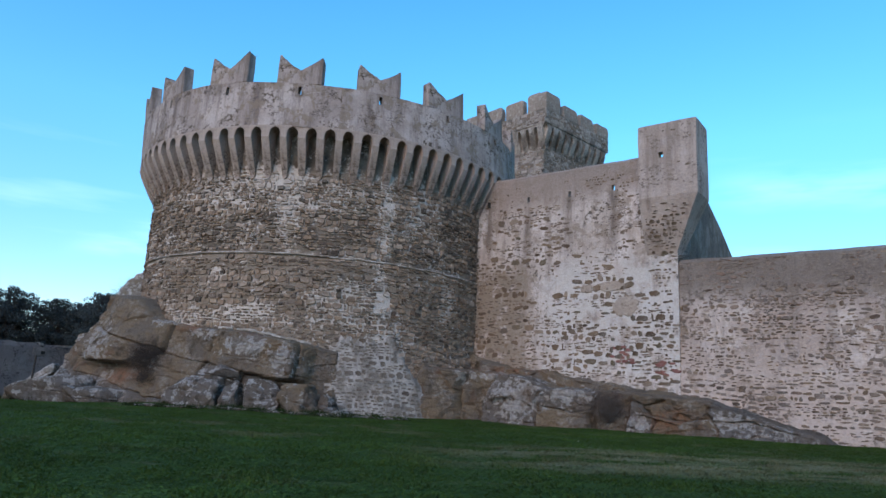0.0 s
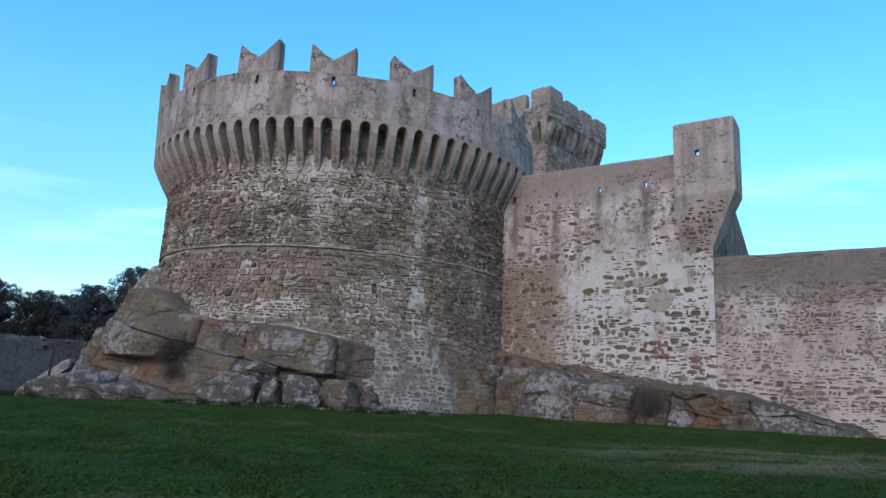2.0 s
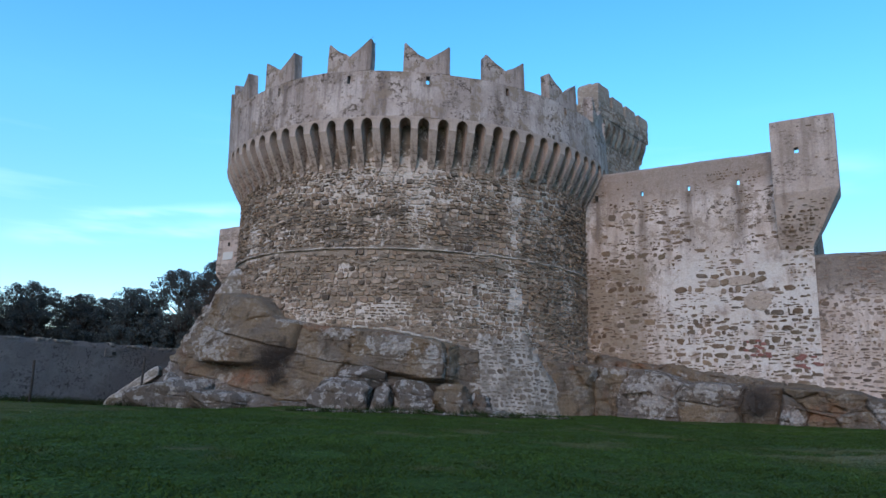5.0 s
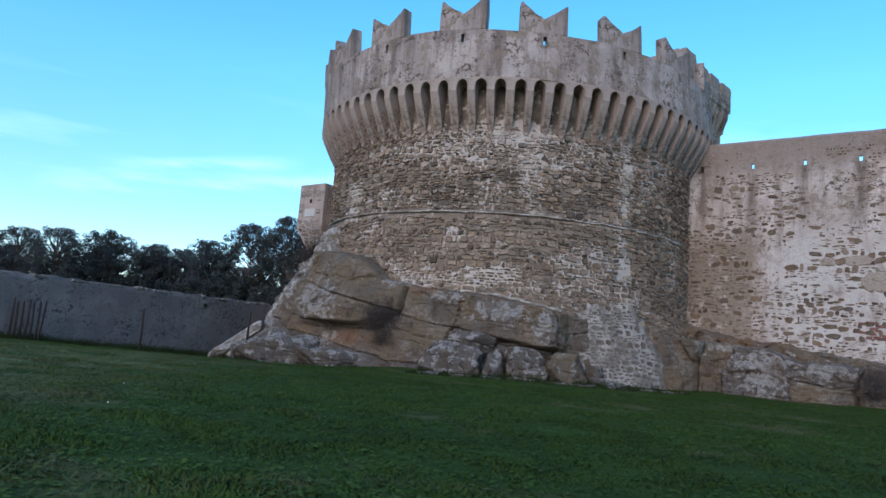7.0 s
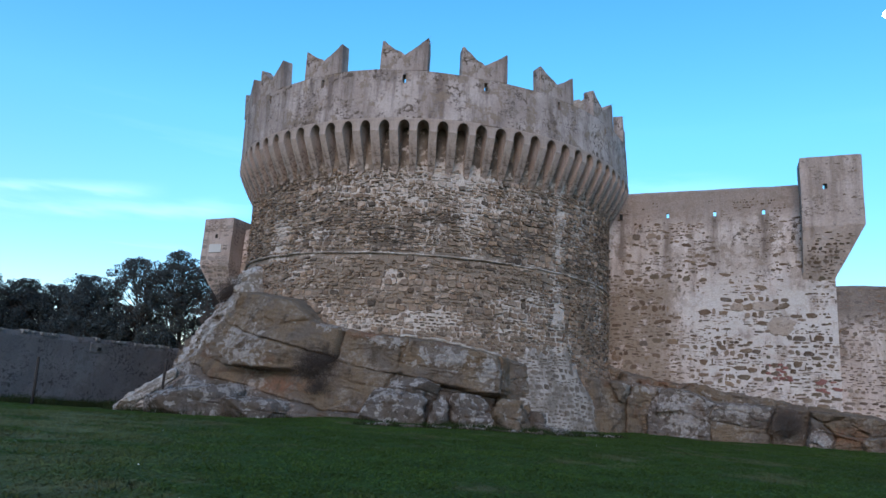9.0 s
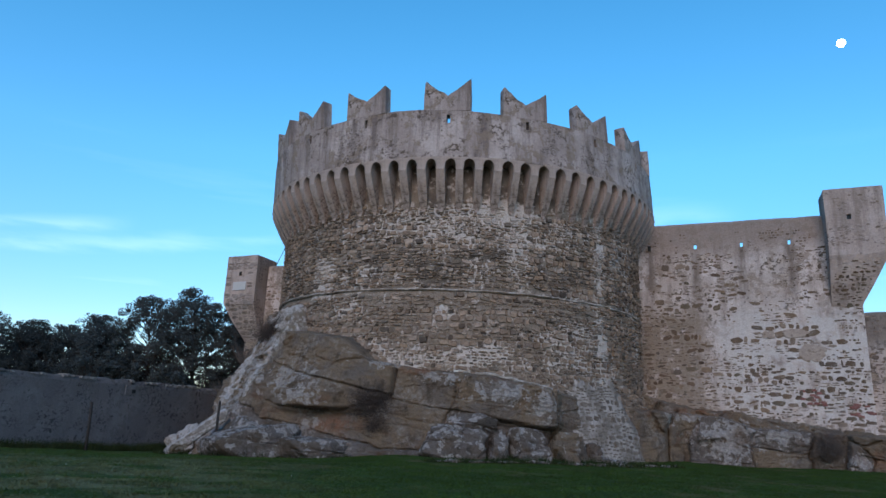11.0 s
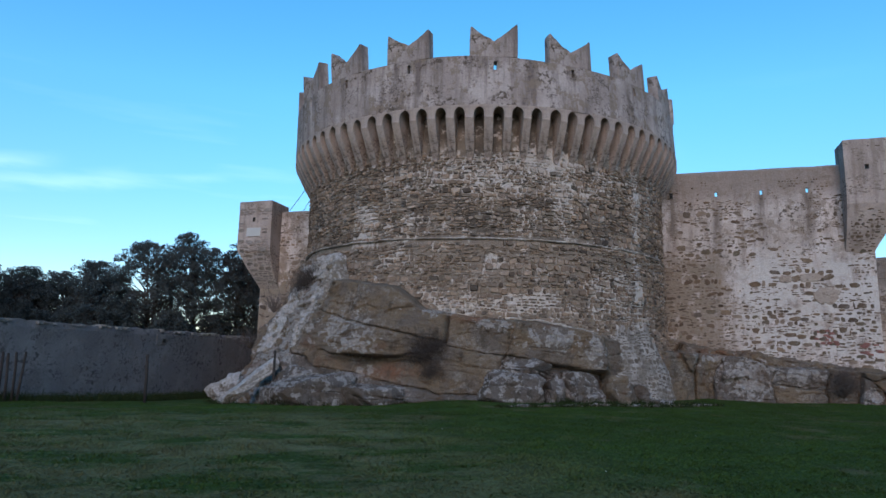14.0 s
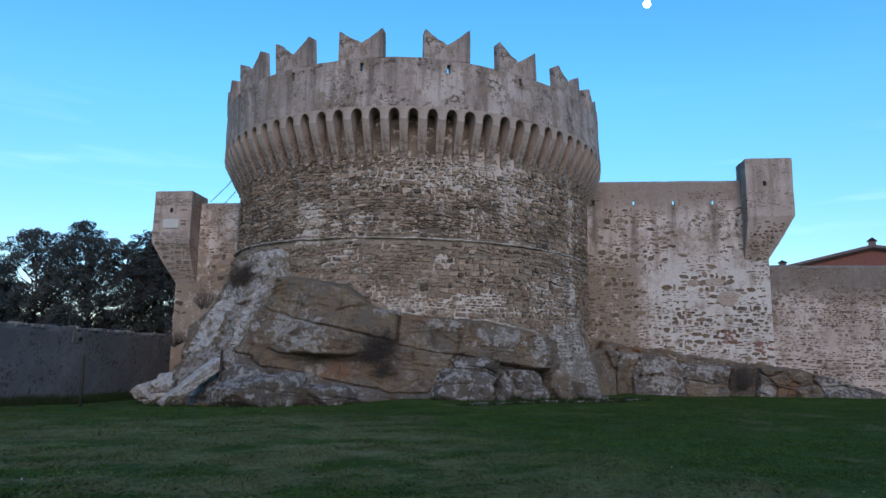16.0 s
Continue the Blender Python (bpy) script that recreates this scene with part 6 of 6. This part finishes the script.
def build_house():
    def at(u, v, z):
        p = HU * u + HV * v
        return (p.x, p.y, z)

    def solid(outline, v0, v1):
        bm = bmesh.new()
        a = [bm.verts.new(at(u, v0, z)) for u, z in outline]
        b = [bm.verts.new(at(u, v1, z)) for u, z in outline]
        bm.faces.new(a)
        bm.faces.new(b[::-1])
        k = len(outline)
        for i in range(k):
            bm.faces.new((a[i], b[i], b[(i + 1) % k], a[(i + 1) % k]))
        return bm

    part("house_wall", solid([(-7.2, 0), (7.2, 0), (7.2, 11.65), (0, 13.15), (-7.2, 11.65)], 0.4, 11), M["red_wall"], house, "dull red plaster wall")
    part("roof", solid([(-8, 11.56), (0, 13.26), (8, 11.56), (8, 11.82), (0, 13.52), (-8, 11.82)], 0, 11.5), M["roof_tile"], house, "low roof of brown clay tiles")
    part("eaves", solid([(-7.9, 11.42), (0, 13.1), (7.9, 11.42), (7.9, 11.55), (0, 13.25), (-7.9, 11.55)], 0.15, 11.3), M["eaves"], house, "thin dark boarded eaves")
    ch = part("chimney", solid([(-0.3, 13.3), (0.3, 13.3), (0.3, 14.0), (-0.3, 14.0)], 0.9, 1.5), M["roof_tile"], house)
    part("chimney_cap", solid([(-0.42, 14.0), (0.42, 14.0), (0.0, 14.32)], 0.78, 1.62), M["hole_shade_and_cap"], ch)
    ch = part("chimney", solid([(-8.0, 11.7), (-7.4, 11.7), (-7.4, 12.35), (-8.0, 12.35)], 0.9, 1.5), M["roof_tile"], house)
    part("chimney_cap", solid([(-8.15, 12.35), (-7.25, 12.35), (-7.7, 12.6)], 0.75, 1.6), M["hole_shade_and_cap"], ch)


build_house()

# ---- moon ----
bm = bmesh.new()
bmesh.ops.create_icosphere(bm, subdivisions=3, radius=23)
me = bpy.data.meshes.new("moon")
bm.to_mesh(me)
bm.free()
me.materials.append(M["moon"])
me.shade_smooth()
moon = new("moon", me)
moon.location = Vector((-20, 3, 2)) + Vector((0.650, 0.597, 0.4705)) * 4500
tagged(moon, "bright nearly full moon in the evening sky", "moon")

# ---- cables between the tower and the back wall ----
for k, (a, b) in enumerate((((-16.7, 41.6, 12.6), (-17.4, 46.6, 11.45)), ((-16.4, 42.0, 12.2), (-16.6, 46.2, 11.45)))):
    mid = (Vector(a) + Vector(b)) / 2 - Vector((0, 0, 0.12))
    bm = tube_bm([a, mid, b], [0.02] * 3, 5)
    me = bpy.data.meshes.new("cable")
    bm.to_mesh(me)
    bm.free()
    me.materials.append(M["iron"])
    tagged(new("cable", me), "thin black cable slung from the tower to the wall", "cable")


# ---- stones of the masonry ----
def tower_place(u, v, w):
    d = math.degrees(u / R_BODY)
    return ring_point(d, body_radius(v, abs(d)) + w, v)


def tower_frame(u, v):
    d = math.degrees(u / R_BODY)
    m = pose(0, 0, 0, 0, 0, d)
    return m @ pose(0, -body_radius(v, abs(d)), v)


def tower_keep(u, v):
    d = math.degrees(u / R_BODY)
    if 7.36 < v < 7.64 or (d < 14.5 and v < outcrop_top(d) - 0.15):
        return False
    return lime_left(d, v) + 0.3 * noise.noise(Vector((u * 1.1, v * 0.9, 3.0))) < 0.93 + rng.uniform(-0.14, 0.14)


def talus_edge(z):
    """Bearing at which the newer grey masonry of the foot ends."""
    return 27.5 + (3.9 - z) * 4.2


def talus_top(g):
    return 3.75 + 0.8 * noise.noise(Vector((g * 0.22, 4.0, 1.0))) + 0.3 * noise.noise(Vector((g * 0.9, 2.0, 1.0))) + 0.03 * (g - 15)


def build_talus():
    """The flared foot of squared grey stones in pale mortar, laid over the tower's wall."""
    bm = bmesh.new()
    fs = np.linspace(0, 1, 14)
    rows = []
    for f in fs:
        row = []
        for k in range(17):
            g = 9.0 + (talus_edge(0.2 + 3.7 * f) - 9.0) * k / 16
            z = 0.2 + (talus_top(g) - 0.2) * f
            row.append(bm.verts.new(ring_point(g, body_radius(z, abs(g)) + 0.035, z)))
        g = talus_edge(0.2 + 3.7 * f)
        z = 0.2 + (talus_top(g) - 0.2) * f
        rows.append(row + [bm.verts.new(ring_point(g + 0.05, body_radius(z, g) - 0.08, z))])
    top = []
    for k in range(17):
        g = 9.0 + (talus_edge(3.9) - 9.0) * k / 16
        top.append(bm.verts.new(ring_point(g, body_radius(4.0) - 0.08, talus_top(g) + 0.04)))
    rows.append(top + [rows[-1][-1]])
    for p, q in zip(rows, rows[1:]):
        for k in range(len(p) - 1):
            f = [p[k], p[k + 1], q[k + 1], q[k]]
            if len(set(f)) == 4:
                bm.faces.new(f)
    return part("tower_foot", bm, M["talus_mortar"], tower, "flared foot of grey stones in pale mortar", smooth=True)


tower_foot = build_talus()


def in_talus(u, v):
    g = math.degrees(u / R_BODY)
    return v < talus_top(g) - 0.08 and 9.3 < g < talus_edge(v) - 0.6


degree = R_BODY * radians(1)
stones = courses(-95 * degree, 78 * degree, 0.6, 11.2, (0.11, 0.23), (0.12, 0.46), 0.04, lambda u, v: tower_keep(u, v) and not (v < talus_top(math.degrees(u / R_BODY)) + 0.08 and 9 < math.degrees(u / R_BODY) < talus_edge(v) + 0.8), 0.14)
near = [q for q in stones if -14 < math.degrees(q[0] / R_BODY) < 26 and q[1] < 6.6][:300]
taken = set(near)
single_stones("stone", near, tower_frame, M["stone_brown_one"], tower, 0.045)
joined_stones("rubble_masonry", [q for q in stones if q not in taken], tower_place, M["stone_brown"], tower, 0.06, "brown rubble stones of the tower wall", lime=lambda u, v: lime_left(math.degrees(u / R_BODY), v))


def foot_frame(u, v):
    g = math.degrees(u / R_BODY)
    return pose(0, 0, 0, 0, 0, g) @ pose(0, -body_radius(v, abs(g)) - 0.035, v, -13 if v < 4 else 0)


stones = courses(9 * degree, 45 * degree, 0.5, 4.6, (0.16, 0.25), (0.2, 0.5), 0.06, in_talus, 0.1)
stones.sort(key=lambda q: q[1])
single_stones("stone", stones[:300], foot_frame, M["stone_grey_one"], tower_foot, 0.018)
if len(stones) > 300:
    joined_stones("foot_masonry", stones[300:], lambda u, v, w: tower_place(u, v, w + 0.035), M["stone_grey_dull"], tower_foot, 0.018, "grey stones of the flared foot")


def wall_place(u, v, w):
    return (u, -w - 0.012 * max(0, 6 - v), v)


def wall_frame(u, v):
    return pose(u, -0.012 * max(0, 6 - v), v)


def high_keep(u, v):
    if v > 11.2 or u > -9.15 or u < -20.5:
        return False
    left = (-u - 10) / 9.0
    need = 0.12 - (0.55 * max(0, left - 0.45) + 0.9 * max(0, left - 0.62)) * (1 if v < 8.5 else 0.3) - (0.48 if v < 6.5 else 0) + (0.03 if v > 9 else 0)
    val = noise.noise(Vector((u * 0.55, v * 0.6, 1.0))) + 0.45 * noise.noise(Vector((u * 1.9, v * 1.9, 5.0))) + rng.uniform(-0.42, 0.42)
    return val > need


stones = courses(W1_S0, W1_S1, 2.2, 11.4, (0.15, 0.29), (0.18, 0.64), 0.06, high_keep, 0.2)
near = [q for q in stones if q[0] > -13.4 and q[1] < 6.6][:300]
taken = set(near)
joined_stones("exposed_masonry", [q for q in stones if q not in taken], wall_place, M["stone_wall"], wall_high, 0.02, "brown stones showing through fallen plaster", True)
single_stones("stone", near, wall_frame, M["stone_wall_one"], wall_high, 0.02, True)


def small_keep(u, v):
    cluster = noise.noise(Vector((u * 0.9, v * 0.9, 17.0))) + 0.5 * noise.noise(Vector((u * 2.6, v * 2.6, 8.0)))
    return -20.8 < u < -9.2 and v < 12.3 and cluster + rng.uniform(-0.25, 0.25) > (0.3 if v > 8 else 0.34)


pebbles = courses(W1_S0, W1_S1, 2.6, 12.3, (0.06, 0.11), (0.07, 0.22), 0.035, small_keep)
joined_stones("small_masonry", pebbles, wall_place, M["stone_wall"], wall_high, 0.012, "small dark stones and pits in the plaster", True)
reds = [(-9.6 + rng.uniform(-0.4, 0.5), 3.25 + rng.uniform(-0.25, 0.3), 0.34, 0.14) for k in range(14)] + [(-11.6 + rng.uniform(-0.5, 0.6), 3.9 + rng.uniform(-0.5, 0.35), 0.3, 0.14) for k in range(11)]
single_stones("brick", reds, wall_frame, M["brick_red"], wall_high, 0.025, True)


def render_patch(s0, z0, hw, hh, seed):
    """A worn patch of tan repair render, thin and uneven in outline."""
    gen = random.Random(seed)
    rim = []
    for k in range(22):
        a = 2 * math.pi * k / 22
        c, d = math.cos(a), math.sin(a)
        f = gen.uniform(0.82, 1.12) / (abs(c) ** 4 + abs(d) ** 4) ** 0.25
        rim.append((s0 + hw * f * c, z0 + hh * f * d))
    verts = [(x, -0.012 * max(0, 6 - z) - 0.005 + 0.04, z) for x, z in rim] + [(s0 + (x - s0) * 0.93, -0.012 * max(0, 6 - z) - 0.04, z0 + (z - z0) * 0.93) for x, z in rim]
    faces = [(k, (k + 1) % 22, 22 + (k + 1) % 22, 22 + k) for k in range(22)] + [tuple(range(22, 44))]
    part("render_patch", mesh_of("render_patch", verts, faces, M["tan_render"]), None, wall_high, "tan patch of repair render")


for s0, z0, hw, hh, seed in ((-11.35, 5.95, 0.62, 0.42, 1), (-12.0, 6.9, 0.6, 0.22, 2), (-13.2, 6.85, 0.3, 0.2, 3)):
    render_patch(s0, z0, hw, hh, seed)


def low_place(u, v, w):
    return (u, -w - 0.02 * max(0, 5 - v), v)


def low_frame(u, v):
    return pose(u, -0.02 * max(0, 5 - v), v)


def low_keep(u, v):
    val = noise.noise(Vector((u * 0.6, v * 0.6, 12.0))) + 0.4 * noise.noise(Vector((u * 2.1, v * 2.1, 2.0))) + rng.uniform(-0.3, 0.3)
    return u > -8.95 and val > -0.58 + 0.7 * max(0.0, min(1.0, (v - 5.6) / 1.2))


stones = courses(W3_S0, 9.0, 0.7, 7.6, (0.09, 0.19), (0.12, 0.46), 0.05, low_keep, 0.22)
near = [q for q in stones if q[0] < -3.2 and q[1] < 5.2][:300]
taken = set(near)
joined_stones("exposed_masonry", [q for q in stones if q not in taken], low_place, M["stone_pink"], wall_low, 0.025, "thin flat stones in pinkish mortar", True)
single_stones("stone", near, low_frame, M["stone_pink_one"], wall_low, 0.022, True)

# stones of the turrets, the back wall and the keep
def turret_stones(root, width, foot_z, break_z, top, out, left_in, right_in, keep, mat, h, length):
    rake = math.degrees(math.atan2(out * 0.5, (break_z - foot_z) * 0.5))

    def frame_at(u, v):
        f = (break_z - v) / (break_z - foot_z)
        y = 0.0 if f < 0 else (0.84 * out * f if f < 0.5 else 0.42 * out + 1.16 * out * (f - 0.5))
        return pose(u, y, v, 0 if f < 0 else rake)

    def inside(u, v):
        f = max(0.0, (break_z - v) / (break_z - foot_z))
        return left_in * f + 0.15 < u < width - right_in * f - 0.2 and keep(u, v)

    single_stones("stone", courses(0.05, width, foot_z + 0.15, top - 0.4, h, length, 0.05, inside), frame_at, mat, root, 0.02)


turret_stones(turret, 2.52, 8.0, 10.5, 13.84, 1.04, 0.0, 1.3, lambda u, v: (v < 10.2 and rng.random() < 0.7) or (v > 10.6 and not (0.65 < u < 1.35 and 12 < v < 12.75) and rng.random() < 0.05), M["stone_wall_one"], (0.13, 0.2), (0.18, 0.45))
turret_stones(left_turret, 2.28, 6.5, 8.75, 11.84, 1.2, 1.05, 0.0, lambda u, v: not (0.4 < u < 1.8 and 9.4 < v < 10.9) and (v < 9.4 or rng.random() < 0.8), M["stone_turret"], (0.2, 0.27), (0.35, 0.65))
stones = courses(lt_s + 1.1, lt_s + 7.0, 3.0, 11.0, (0.17, 0.3), (0.25, 0.6), 0.05, lambda u, v: noise.noise(Vector((u * 0.7, v * 0.7, 2))) + rng.uniform(-0.3, 0.3) > 0.02)
joined_stones("exposed_masonry", stones, lambda u, v, w: (u, -w, v), M["stone_brown"], wall_back, 0.015, "brown stones showing through plaster")


def keep_face(side):
    def place(u, v, w):
        off = (KEEP_OVER if v < 23.3 else 0) - w
        return keep_at(u, off, v) if side == 0 else keep_at(off, u, v)
    return place


for side in (0, 1):
    stones = courses(0.1, KEEP_SIZE - 0.2, 17.0, 25.1, (0.2, 0.32), (0.3, 0.75), 0.04, lambda u, v: (v < 22.0 and KEEP_OVER < u < KEEP_SIZE - KEEP_OVER - 0.2) or 23.6 < v < 24.65)
    joined_stones("rubble_masonry", stones, keep_face(side), M["keep_stone"], keep, 0.03, "squared rubble of the keep")
